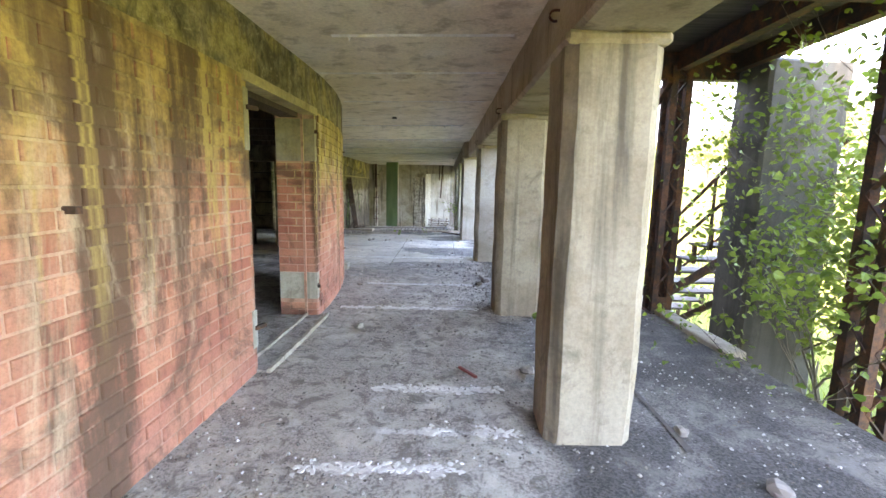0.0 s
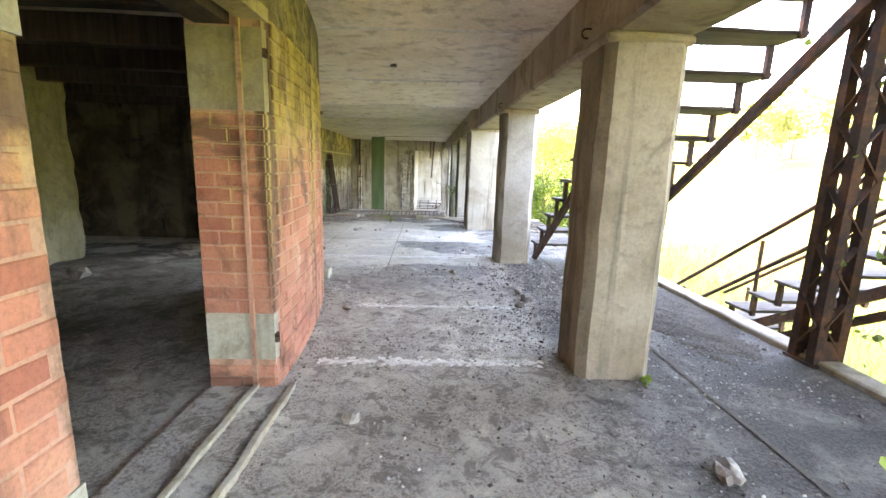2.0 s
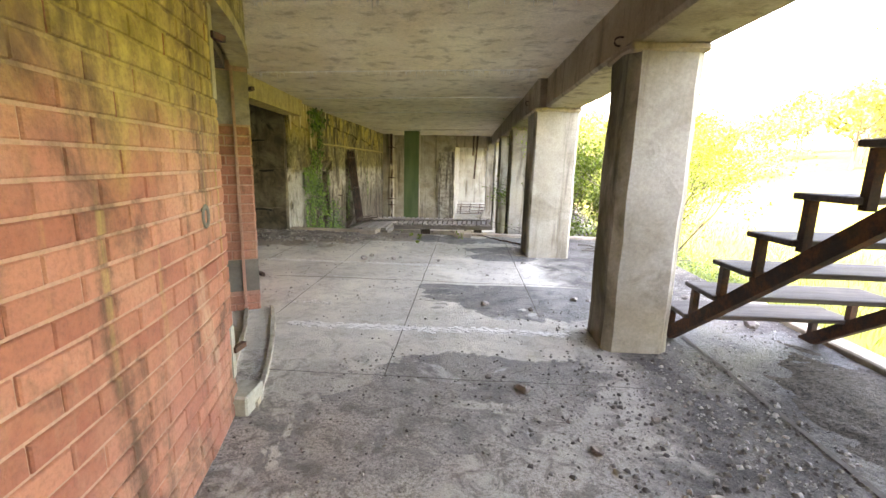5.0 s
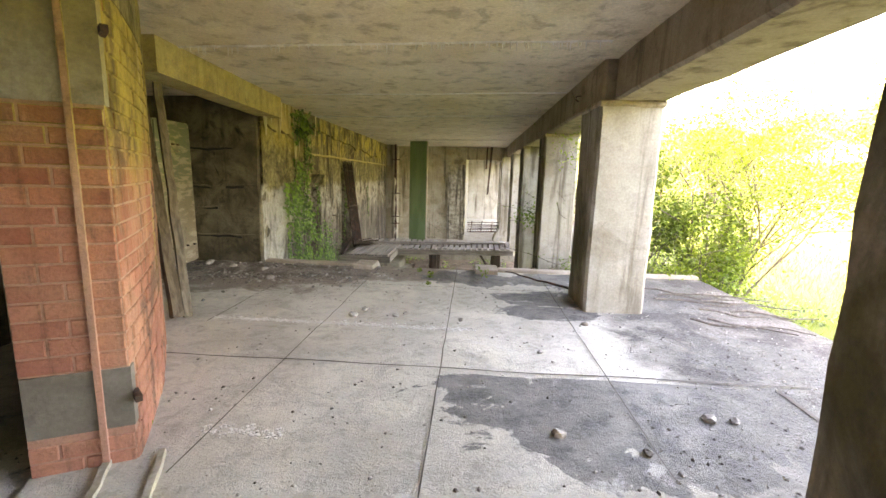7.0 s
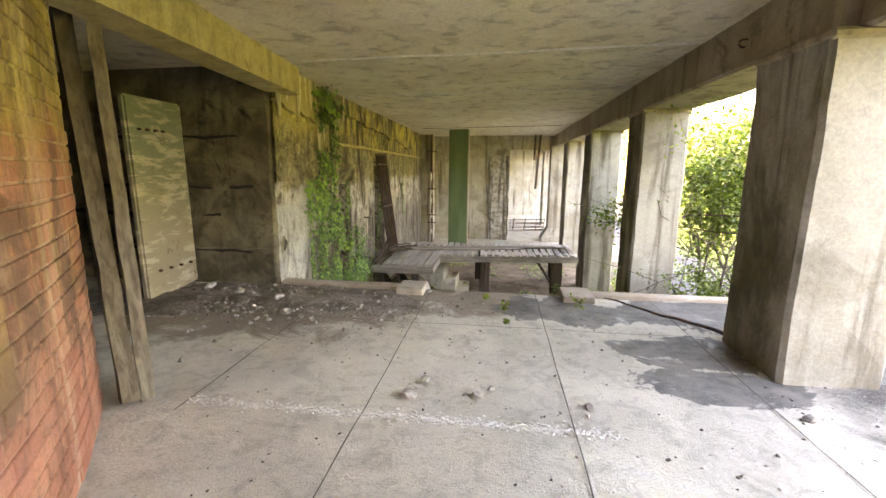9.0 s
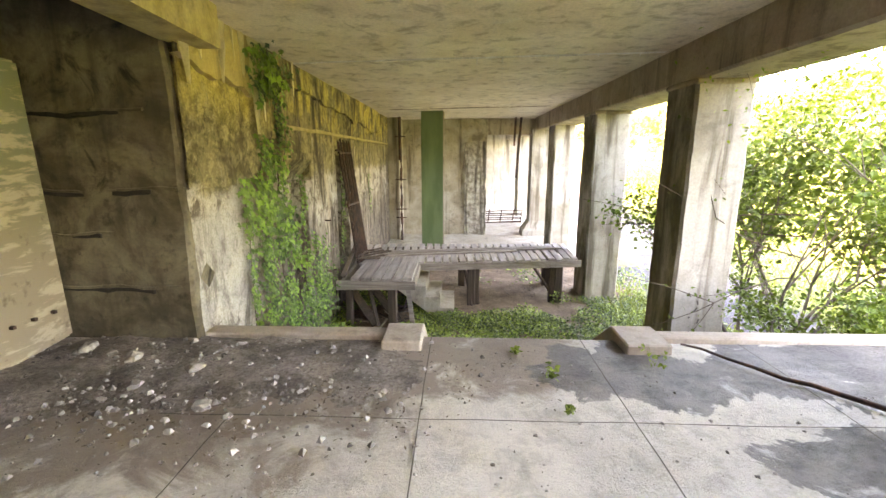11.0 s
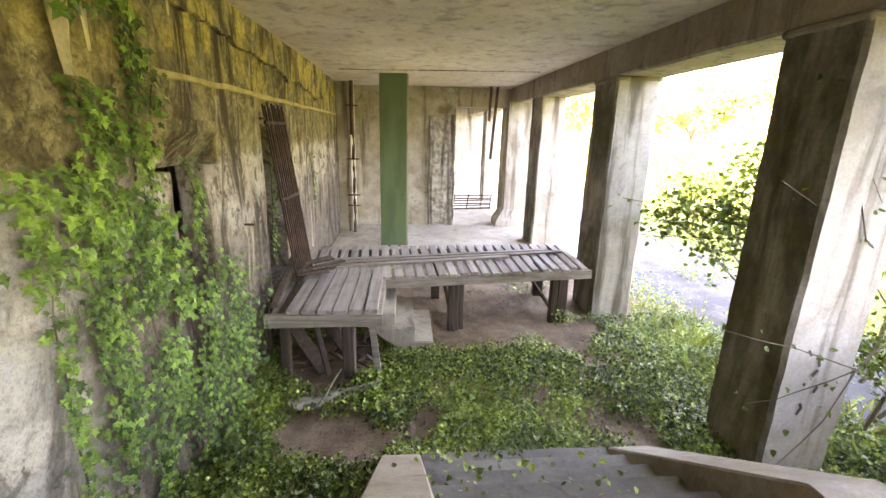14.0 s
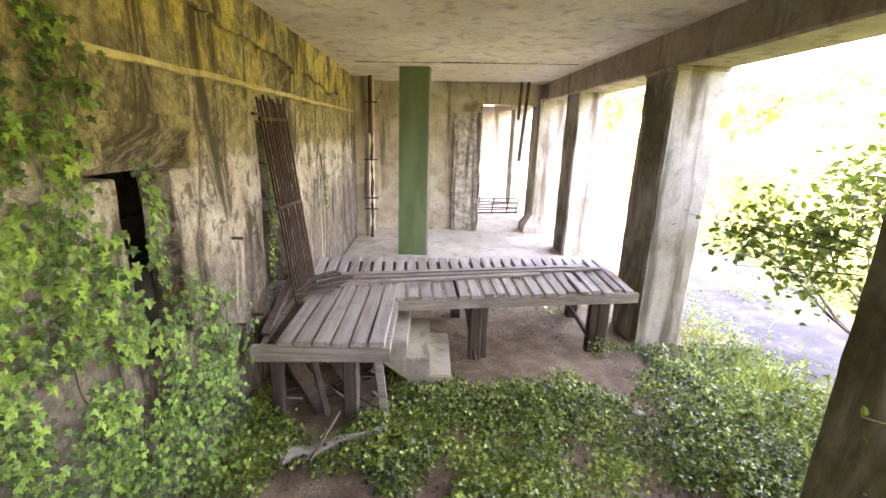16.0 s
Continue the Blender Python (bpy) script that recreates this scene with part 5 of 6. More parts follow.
def lattice(x, y, z0, z1, w=0.22):
    """A laced steel stanchion: four angles with zigzag lacing, on a base plate."""
    ob = thing("steel_stanchion", "rusty laced steel stanchion carrying the landing", "post", "stanchions under the landing", at=(x, y, z0))
    for sx in (-1, 1):
        for sy in (-1, 1):
            piece("angle", barred((x + sx * w / 2, y + sy * w / 2, z0), (x + sx * w / 2, y + sy * w / 2, z1), 0.07, 0.07), M_RUST, ob)
    k = int((z1 - z0) / 0.21)
    for i in range(k):
        za, zb = z0 + 0.1 + i * 0.21, z0 + 0.1 + (i + 1) * 0.21
        s = 1 if i % 2 else -1
        for sy in (-1, 1):
            piece("lacing", barred((x - s * w / 2, y + sy * (w / 2 + 0.02), za), (x + s * w / 2, y + sy * (w / 2 + 0.02), min(zb, z1)), 0.012, 0.045, (0, 1, 0)), M_RUST, ob)
        for sx in (-1, 1):
            piece("lacing", barred((x + sx * (w / 2 + 0.02), y - s * w / 2, za), (x + sx * (w / 2 + 0.02), y + s * w / 2, min(zb, z1)), 0.045, 0.012, (0, 1, 0)), M_RUST, ob)
    piece("base_plate", boxed(x - w * 0.85, y - w * 0.85, z0 - 0.01, x + w * 0.85, y + w * 0.85, z0 + 0.02, 0.004), M_RUST, ob)
    for i in (-1, 1):
        piece("gusset", boxed(x - w * 0.7, y + i * (w / 2 + 0.03) - 0.006, z0, x + w * 0.7, y + i * (w / 2 + 0.03) + 0.006, z0 + 0.2), M_RUST, ob)


lattice(2.52, 4.32, 0.0, 2.75, 0.16)
lattice(2.95, 2.2, -1.2, 2.75, 0.18)

landing = thing("steel_landing", "dark steel and timber landing high over the terrace", "landing", at=(2.2, 3.0, 2.75))
for y in (0.6, 2.2, 4.3):
    piece("girder", boxed(1.12, y - 0.06, 2.62, 3.2, y + 0.06, 2.9), M_RUST, landing)
for x in (1.25, 2.5, 3.1):
    piece("girder", boxed(x - 0.05, 0.4, 2.7, x + 0.05, 4.4, 2.88), M_RUST, landing)
for i in range(18):
    piece("board", boxed(1.12, 0.42 + 0.218 * i, 2.9, 3.2, 0.42 + 0.218 * i + 0.214, 2.94), M_TREAD, landing)

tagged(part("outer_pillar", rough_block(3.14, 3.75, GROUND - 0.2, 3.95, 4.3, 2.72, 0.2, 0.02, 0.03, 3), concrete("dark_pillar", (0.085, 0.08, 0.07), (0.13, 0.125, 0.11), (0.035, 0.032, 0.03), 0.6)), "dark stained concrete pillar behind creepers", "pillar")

# ---- plants ----
def branch(bm, tips, at, way, length, r, depth, rg, droop=0.0, spread=0.6):
    pts, p, d = [Vector(at)], Vector(at), Vector(way).normalized()
    for i in range(4):
        d = (d + Vector((rg.uniform(-1, 1), rg.uniform(-1, 1), rg.uniform(-0.6, 0.8) - droop)) * 0.22).normalized()
        p = p + d * length / 4
        pts.append(p.copy())
        if depth <= 1:
            tips.append((p.copy(), d.copy()))
    tube(bm, pts, r, r * 0.45, 5 if depth > 1 else 3)
    if depth > 0:
        for i in range(rg.randint(3, 4)):
            q = pts[rg.randint(2, 4)]
            w = (d + Vector((rg.uniform(-1, 1), rg.uniform(-1, 1), rg.uniform(-0.5, 0.9))) * spread * 1.5).normalized()
            branch(bm, tips, q, w, length * rg.uniform(0.5, 0.75), r * 0.5, depth - 1, rg, droop, spread)


def shrub(name, label, at, stems, length, leaves, size, material, seed, lean=(0, 0, 0), depth=3, droop=0.0, puff=0.16, template=(LEAF, LEAF_F), rad=0.035, category="bush"):
    rg = random.Random(seed)
    ob = thing(name, label, category, at=at)
    bm = bmesh.new()
    tips = []
    for i in range(stems):
        a = 2 * math.pi * (i + rg.random() * 0.6) / stems
        foot = Vector(at) + Vector((math.cos(a), math.sin(a), 0)) * rg.uniform(0.05, 0.25) - Vector((0, 0, 0.06))
        w = Vector((math.cos(a) * 0.55 + lean[0], math.sin(a) * 0.55 + lean[1], 1.0 + lean[2]))
        branch(bm, tips, foot, w, length * rg.uniform(0.8, 1.15), rad * rg.uniform(0.7, 1.1), depth, rg, droop)
    piece("trunk", bm, M_BARK, ob, "thin grey branching stems")
    mats = []
    for i in range(leaves):
        p, d = tips[rg.randrange(len(tips))]
        q = p + Vector((rg.gauss(0, 1), rg.gauss(0, 1), rg.gauss(0, 0.8))) * puff * 0.6
        nn = Vector((rg.uniform(-0.8, 0.8), rg.uniform(-0.8, 0.8), rg.uniform(0.1, 1)))
        mats.append(spin(q, nn, rg.uniform(0, 6.3), size * rg.uniform(0.6, 1.3)))
    cr = scatter_mesh("crown", template[0], template[1], mats, material)
    cr.parent = ob
    held(cr, ob.location)
    return ob


def soil(x, y):
    return (x, y, terrain(x, y))


shrub("bush", "tall feathery yellow-green bush beside the terrace end", soil(3.75, 14.3), 10, 2.5, 36000, 0.055, M_FEATHER, 1, (0.05, 0.0, 0.5), 3, 0.0, 0.28, (SLIM, SLIM_F))
shrub("bush", "low feathery green bush against the slab edge", soil(3.0, 13.5), 7, 1.0, 9000, 0.05, M_FEATHER, 2, (0.1, -0.1, 0), 3, 0.02, 0.2, (SLIM, SLIM_F))
shrub("sapling", "grey-stemmed sapling with sparse green leaves by the column", soil(1.85, 14.7), 5, 1.8, 8500, 0.062, M_SAPLING, 3, (0.16, 0.0, 0.5), 3, 0.0, 0.2, rad=0.03, category="sapling")
shrub("sapling", "leaning sapling with thin leafy sprays over the drive", soil(3.9, 17.6), 3, 1.7, 1300, 0.036, M_FEATHER, 4, (-0.55, 0.1, 0.0), 3, 0.10, 0.14, category="sapling")
shrub("sapling", "second thin sapling with pale leaves behind the column", soil(2.8, 15.6), 4, 1.7, 4000, 0.05, M_BUSH, 13, (0.05, 0.0, 0.5), 3, 0.0, 0.24, rad=0.028, category="sapling")
shrub("bush", "low tangle of leafy stems at the slab foot", soil(2.0, 13.8), 10, 0.95, 7500, 0.045, M_SAPLING, 14, (0.2, 0.0, -0.3), 2, 0.05, 0.13, rad=0.014)
shrub("creeper", "tangled bare-stemmed creeper with bright leaves at the terrace edge", (3.55, 2.8, terrain(3.55, 2.8)), 12, 1.5, 5200, 0.06, M_CREEPER, 5, (0.2, 0.1, 1.1), 3, 0.03, 0.16, rad=0.018, category="creeper")
shrub("creeper", "leafy creeper hanging in front of the dark pillar", (3.95, 3.35, terrain(3.95, 3.35)), 6, 1.9, 5200, 0.06, M_CREEPER, 6, (0.1, -0.1, 1.2), 3, 0.02, 0.2, rad=0.02, category="creeper")
shrub("bush", "yellow-green bush beyond the drive", soil(6.4, 24.2), 7, 1.15, 9000, 0.06, M_FEATHER, 8, (0, 0, 0), 3, 0.0, 0.22, (SLIM, SLIM_F))
shrub("bush", "low green bush past the drive", soil(7.0, 30.0), 6, 1.4, 7000, 0.08, M_FEATHER, 9, (0, 0, 0), 3, 0.0, 0.3, (SLIM, SLIM_F))

# a leafy spray that reaches in beside the column
bm = bmesh.new()
tips = []
rg = random.Random(31)
for k in range(4):
    branch(bm, tips, (2.1, 14.6, 0.0 + 0.25 * k), (-1.0, -0.35 + 0.1 * k, 0.15), 1.5, 0.012, 1, rg, 0.05, 0.4)
spray = thing("vine", "thin vine spray with scattered leaves by the column", "vine", at=(2.1, 14.6, 0))
piece("stem", bm, M_POST, spray)
mats = [spin(p + Vector((rg.gauss(0, 0.05), rg.gauss(0, 0.05), rg.gauss(0, 0.05))), (rg.uniform(-1, 1), rg.uniform(-1, 0.3), rg.uniform(0.1, 1)), rg.uniform(0, 6), rg.uniform(0.03, 0.055)) for p, d in tips for q in range(2)]
ob = scatter_mesh("leaves", LEAF, LEAF_F, mats, M_BUSH)
ob.parent = spray
held(ob, spray.location)


shrub("tree", "small leafy tree overhanging the terrace", (4.7, -0.6, terrain(4.7, -0.6)), 3, 3.6, 9000, 0.075, M_BUSH, 12, (-0.25, 0.1, 0.9), 4, 0.0, 0.3, rad=0.09, category="tree")


def far_tree(seed, h):
    rg = random.Random(seed)
    ob = thing("tree", "pale green roadside tree on the rise", "tree", "trees on the rise")
    bm = bmesh.new()
    tips = []
    tube(bm, [(0, 0, -0.3), (0.05, 0, h * 0.2), (0, 0.1, h * 0.45)], 0.16, 0.09, 6)
    for k in range(6):
        branch(bm, tips, (0, 0.05, h * (0.2 + 0.05 * k)), (rg.uniform(-1, 1), rg.uniform(-1, 1), rg.uniform(0.5, 1.4)), h * 0.42, 0.06, 2, rg)
    part("trunk", bm, M_BARK, ob)
    mats = []
    for i in range(2600):
        p, d = tips[rg.randrange(len(tips))]
        q = p + Vector((rg.gauss(0, 1), rg.gauss(0, 1), rg.gauss(0, 0.8))) * h * 0.05
        mats.append(spin(q, (rg.uniform(-1, 1), rg.uniform(-1, 1), rg.uniform(0, 1)), rg.uniform(0, 6), h * rg.uniform(0.03, 0.06)))
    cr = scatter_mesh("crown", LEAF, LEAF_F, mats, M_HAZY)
    cr.parent = ob
    return ob


kinds = [far_tree(40, 5.5), far_tree(41, 4.2), far_tree(42, 6.5)]
for ob in kinds:
    x, y = rnd.uniform(30, 40), rnd.uniform(35, 60)
    ob.location = soil(x, y)
for k in range(46):
    x = rnd.uniform(30, 55)
    y = -12 + k * 2.3 + rnd.uniform(-1, 1)
    copy_thing(kinds[k % 3], pose(x, y, terrain(x, y), 0, 0, rnd.uniform(0, 360)))
for k in range(10):
    x, y = rnd.uniform(6, 20), rnd.uniform(42, 60)
    copy_thing(kinds[k % 3], pose(x, y, terrain(x, y), 0, 0, rnd.uniform(0, 360)))

# ---- ivy on the wall ----
rg = random.Random(77)
mats = []

IVY_LEAF = [(0, -0.42, 0.02), (-0.30, -0.46, -0.03), (-0.26, -0.16, 0.05), (-0.58, -0.02, -0.06), (-0.22, 0.14, 0.04), (0, 0.62, -0.10), (0.22, 0.14, 0.04), (0.58, -0.02, -0.06), (0.26, -0.16, 0.05), (0.30, -0.46, -0.03), (0, -0.05, 0.0)]
IVY_F = [(10, k, (k + 1) % 10) for k in range(10)]
# each strand: top y, z; foot y, z; spread; leaves a step; leaf size
STRANDS = ((13.89, 1.53, 13.71, 0.85, 0.1, 9, 0.085), (14.01, 1.43, 13.76, 0.72, 0.1, 8, 0.08), (13.74, 0.68, 13.86, -0.35, 0.07, 8, 0.06),
           (13.9, 0.92, 13.85, 0.34, 0.1, 8, 0.075), (14.13, 0.92, 14.26, 0.26, 0.1, 9, 0.08), (14.44, 0.79, 14.56, 0.12, 0.08, 9, 0.08),
           (14.16, 0.38, 14.35, -0.62, 0.06, 9, 0.06), (14.41, 0.01, 14.35, -0.74, 0.05, 8, 0.055), (14.37, 1.9, 14.18, 0.91, 0.04, 6, 0.06),
           (14.54, 1.67, 14.27, 0.83, 0.05, 5, 0.06), (14.86, 1.12, 14.91, 0.44, 0.05, 5, 0.06), (16.82, 1.08, 16.7, -0.14, 0.03, 6, 0.05),
           (18.96, 1.05, 19.21, 0.22, 0.03, 4, 0.05), (14.18, 1.67, 13.98, 1.2, 0.05, 5, 0.07), (15.05, 0.4, 14.78, -0.43, 0.09, 12, 0.055),
           (15.47, 0.16, 15.19, -0.81, 0.07, 12, 0.055), (14.77, 0.17, 14.64, -0.68, 0.09, 10, 0.055), (15.66, -0.01, 15.51, -0.92, 0.04, 9, 0.05),
           (13.85, 0.4, 13.62, -1.1, 0.08, 6, 0.06), (14.1, -0.1, 14.0, -1.15, 0.1, 9, 0.06), (14.55, -0.3, 14.5, -1.15, 0.12, 13, 0.055),
           (14.95, -0.2, 14.9, -1.15, 0.12, 14, 0.055), (15.3, -0.1, 15.25, -1.15, 0.1, 13, 0.05), (13.45, 1.15, 13.42, 0.75, 0.06, 7, 0.08),
           (13.5, 0.7, 13.35, -0.9, 0.04, 5, 0.06), (14.3, 2.3, 14.3, 1.6, 0.07, 6, 0.06), (13.3, -0.6, 13.3, -1.15, 0.15, 8, 0.05))
stems_of_ivy = []
for y_top, z_top, y_low, z_low, wide, dense, size in STRANDS:
    k = max(4, int((z_top - z_low) / 0.05))
    deep = 0.13 if dense > 9 else 0.03
    pts = []
    for i in range(k + 1):
        f = i / k
        y = y_top + (y_low - y_top) * f + 0.07 * noise.noise(Vector((f * 4, y_top * 3, 0)))
        z = z_top + (z_low - z_top) * f
        pts.append((WX + 0.05, y, z))
        if noise.noise(Vector((y * 4, z * 4, 8))) < -0.30:
            continue
        for q in range(int(dense * rg.uniform(1.1, 2.0))):
            at = (WX + 0.055 + abs(rg.gauss(0, deep)), y + rg.gauss(0, wide), z + rg.gauss(0, 0.04))
            mats.append(spin(at, (1, rg.uniform(-1.0, 0.35), rg.uniform(0.0, 0.9)), math.pi + rg.uniform(-0.6, 0.6), size * rg.uniform(0.4, 0.95)))
    tube(stem_bm := bmesh.new(), pts, 0.005, 0.009, 4)
    stems_of_ivy.append(stem_bm)
ivy = thing("ivy", "green ivy climbing the stained concrete wall in strands", "ivy", at=(WX, 14.2, GROUND))
for stem_bm in stems_of_ivy:
    piece("stem", stem_bm, M_POST, ivy, "brown creeping stem")
ob = tagged(scatter_mesh("leaves", IVY_LEAF, IVY_F, mats, M_LEAF), kind="stuff")
ob.parent = ivy
held(ob, ivy.location)
# hanging tuft where ivy meets the ceiling
mats = []
for i in range(420):
    mats.append(spin((WX + 0.03 + abs(rg.gauss(0, 0.10)), 13.95 + rg.gauss(0, 0.16), 2.2 + rg.gauss(0, 0.13)), (1, rg.uniform(-0.8, 0.3), rg.uniform(-0.2, 0.8)), math.pi + rg.uniform(-0.8, 0.8), rg.uniform(0.05, 0.1)))
ob = tagged(scatter_mesh("tuft", IVY_LEAF, IVY_F, mats, M_LEAF), kind="stuff")
ob.parent = ivy
held(ob, ivy.location)

# scrawled dark marks low on a column
for k in range(7):
    x, z = 0.62 + 0.05 * (k % 3) + rnd.uniform(0, 0.03), -0.62 + 0.09 * k + rnd.uniform(-0.03, 0.03)
    tagged(part("paint_mark", barred((x, 14.15, z), (x + rnd.uniform(-0.03, 0.04), 14.15, z + rnd.uniform(0.02, 0.07)), 0.012, 0.01, (0, 1, 0)), M_DIRT), "small dark scrawled mark on the column", "paint mark", "marks on the column")

# ---- ground cover ----
mats = []
for i in range(135000):
    x, y = rg.uniform(-3.9, 1.9), rg.uniform(12.95, 17.3)
    if -2.5 < x < -0.37 and y < 14.3 and rg.random() < 0.985:
        continue
    w = noise.noise(Vector((x * 0.9, y * 0.9, 4))) + 0.6 * noise.noise(Vector((x * 2.6, y * 2.6, 7)))
    bare = max(0.0, 1 - ((x + 0.9) / 1.5) ** 2 - ((y - 17.0) / 1.0) ** 2)
    bare = max(bare, max(0.0, 1 - ((x + 3.2) / 0.7) ** 2 - ((y - 16.2) / 0.7) ** 2))
    if w + rg.uniform(-0.25, 0.25) < -0.33 + bare * 1.5:
        continue
    h = rg.random() ** 1.5 * (0.10 + 0.16 * max(0.0, w))
    if x < -3.3 and y < 15.5:
        h *= 1.7
    z = terrain(x, y)
    if -2.5 < x < -0.37 and 12.86 < y < 14.4:
        z = max(z, -0.19 * (int((y - 12.86) / 0.27) + 1))
    mats.append(spin((x, y, z + 0.015 + h), (rg.uniform(-1.1, 1.1), rg.uniform(-1.2, 0.7), 1), rg.uniform(0, 6.3), rg.uniform(0.017, 0.046)))
for i in range(2200):
    x, y = rg.gauss(1.7, 0.35), rg.uniform(13.0, 19.5)
    if abs(x - 0.75) < 0.4:
        continue
    mats.append(spin((x, y, terrain(x, y) + rg.random() * 0.16), (rg.uniform(-0.8, 0.8), rg.uniform(-0.9, 0.4), 1), rg.uniform(0, 6.3), rg.uniform(0.03, 0.075)))
for i in range(9000):
    x, y = rg.uniform(3.0, 6.5), rg.uniform(14.5, 24)
    if noise.noise(Vector((x * 0.9, y * 0.6, 14))) + 0.22 * (x - 4.3 - (y - 20) * 0.2) > rg.uniform(-0.1, 0.3):
        mats.append(spin((x, y, terrain(x, y) + rg.random() ** 2 * 0.3), (rg.uniform(-0.9, 0.9), rg.uniform(-0.9, 0.4), 1), rg.uniform(0, 6.3), rg.uniform(0.03, 0.08)))
for i in range(1500):
    x, y = rg.uniform(-3.5, 0.3), rg.uniform(18.3, 19.9)
    if noise.noise(Vector((x * 1.2, y * 1.2, 4))) > 0.05:
        mats.append(spin((x, y, terrain(x, y) + rg.random() * 0.1), (rg.uniform(-0.8, 0.8), rg.uniform(-0.9, 0.4), 1), rg.uniform(0, 6.3), rg.uniform(0.03, 0.06)))
tagged(scatter_mesh("ground_ivy", LEAF, LEAF_F, mats, M_HERB), "low leafy ivy and weeds over bare earth", "ground cover", kind="stuff")

BLADE = [(-0.03, 0, 0), (0.03, 0, 0), (0.02, 0.12, 0.6), (-0.01, 0.35, 1.0)]
BLADE_F = [(0, 1, 2), (0, 2, 3)]
mats = []
for i in range(14000):
    x = 2.7 + rg.random() ** 1.6 * 9
    y = rg.uniform(2, 30)
    if y > 13 and x < 4.6 + (y - 20) * 0.16 + rg.uniform(-0.4, 0.4):
        continue
    mats.append(spin((x, y, terrain(x, y) - 0.01), (rg.uniform(-0.25, 0.25), rg.uniform(-0.25, 0.25), 1), rg.uniform(0, 6.3), rg.uniform(0.10, 0.26)))
for i in range(900):
    x, y = rg.gauss(1.5, 0.3), rg.gauss(16.0, 0.9)
    mats.append(spin((x, y, terrain(x, y) - 0.01), (rg.uniform(-0.35, 0.35), rg.uniform(-0.35, 0.35), 1), rg.uniform(0, 6.3), rg.uniform(0.12, 0.3)))
tagged(scatter_mesh("grass", BLADE, BLADE_F, mats, leafy("grass_blade", (0.13, 0.18, 0.03), (0.30, 0.34, 0.07), 0.35)), "long pale green grass beside the terrace", "grass", kind="stuff")

# ---- grit and rubble on the floor ----
mats = []
for i in range(15000):
    x, y = rg.uniform(-1.3, 2.5), rg.uniform(0.3, 7.4)
    if noise.noise(Vector((x * 1.4, y * 1.4, 2))) + rg.uniform(-0.4, 0.4) < 0.0:
        continue
    mats.append(spin((x, y, 0.0), (rg.uniform(-0.2, 0.2), rg.uniform(-0.2, 0.2), 1), rg.uniform(0, 6.3), 0.005 + 0.018 * rg.random() ** 2))
for i in range(2500):
    x, y = rg.uniform(0.3, 2.5), rg.uniform(5.0, 12.0)
    mats.append(spin((x, y, 0.0), (rg.uniform(-0.2, 0.2), rg.uniform(-0.2, 0.2), 1), rg.uniform(0, 6.3), 0.005 + 0.018 * rg.random() ** 2))
for i in range(2200):
    x, y = rg.gauss(-3.8, 0.75), rg.gauss(12.05, 0.4)
    if y < 12.6:
        mats.append(spin((x, y, 0.02), (rg.uniform(-0.3, 0.3), rg.uniform(-0.3, 0.3), 1), rg.uniform(0, 6.3), 0.008 + 0.04 * rg.random() ** 4))
for i in range(900):
    x, y = rg.uniform(-3.2, 0.6), rg.uniform(7.5, 12.5)
    mats.append(spin((x, y, 0.0), (rg.uniform(-0.2, 0.2), rg.uniform(-0.2, 0.2), 1), rg.uniform(0, 6.3), 0.006 + 0.02 * rg.random() ** 3))
for i in range(600):
    s = rg.uniform(-3.6, 2.6)
    x, y = arc(s, -abs(rg.gauss(0.0, 0.07)) - 0.01)
    mats.append(spin((x, y, 0.0), (rg.uniform(-0.2, 0.2), rg.uniform(-0.2, 0.2), 1), rg.uniform(0, 6.3), 0.005 + 0.018 * rg.random() ** 2))
for i in range(3200):
    x, y = rg.gauss(1.1, 0.6), rg.gauss(5.9, 0.9)
    if -0.2 < x < (1.45 if y > 4.9 else 2.45):
        mats.append(spin((x, y, 0.0), (rg.uniform(-0.3, 0.3), rg.uniform(-0.3, 0.3), 1), rg.uniform(0, 6.3), 0.007 + 0.03 * rg.random() ** 2.5))
tagged(scatter_mesh("grit", CHIP, CHIP_F, mats, M_GRIT), "loose grey grit and plaster crumbs on the floor", "grit", kind="stuff")
mats = []
for i in range(6000):
    x, y = rg.uniform(-1.4, 2.4), rg.uniform(0.3, 7.3)
    if noise.noise(Vector((x * 1.1, y * 1.1, 12))) + rg.uniform(-0.3, 0.3) < 0.05:
        continue
    mats.append(spin((x, y, 0.012), (rg.uniform(-0.4, 0.4), rg.uniform(-0.4, 0.4), 1), rg.uniform(0, 6.3), rg.uniform(0.01, 0.026)))
for i in range(2600):
    x, y = rg.gauss(-3.4, 0.8), rg.gauss(12.1, 0.35)
    if y < 12.62 and noise.noise(Vector((x * 2, y * 2, 5))) > -0.1:
        mats.append(spin((x, y, 0.012), (rg.uniform(-0.4, 0.4), rg.uniform(-0.4, 0.4), 1), rg.uniform(0, 6.3), rg.uniform(0.01, 0.035)))
for i in range(14000):
    x, y = rg.uniform(-3.9, 1.8), rg.uniform(13.2, 19.5)
    if noise.noise(Vector((x * 1.4, y * 1.4, 21))) > -0.15:
        mats.append(spin((x, y, terrain(x, y) + 0.02), (rg.uniform(-0.5, 0.5), rg.uniform(-0.5, 0.5), 1), rg.uniform(0, 6.3), rg.uniform(0.015, 0.05)))
tagged(scatter_mesh("leaf_litter", SLIM, SLIM_F, mats, M_LITTER), "dry dark leaf litter over the floor", "leaf litter", kind="stuff")


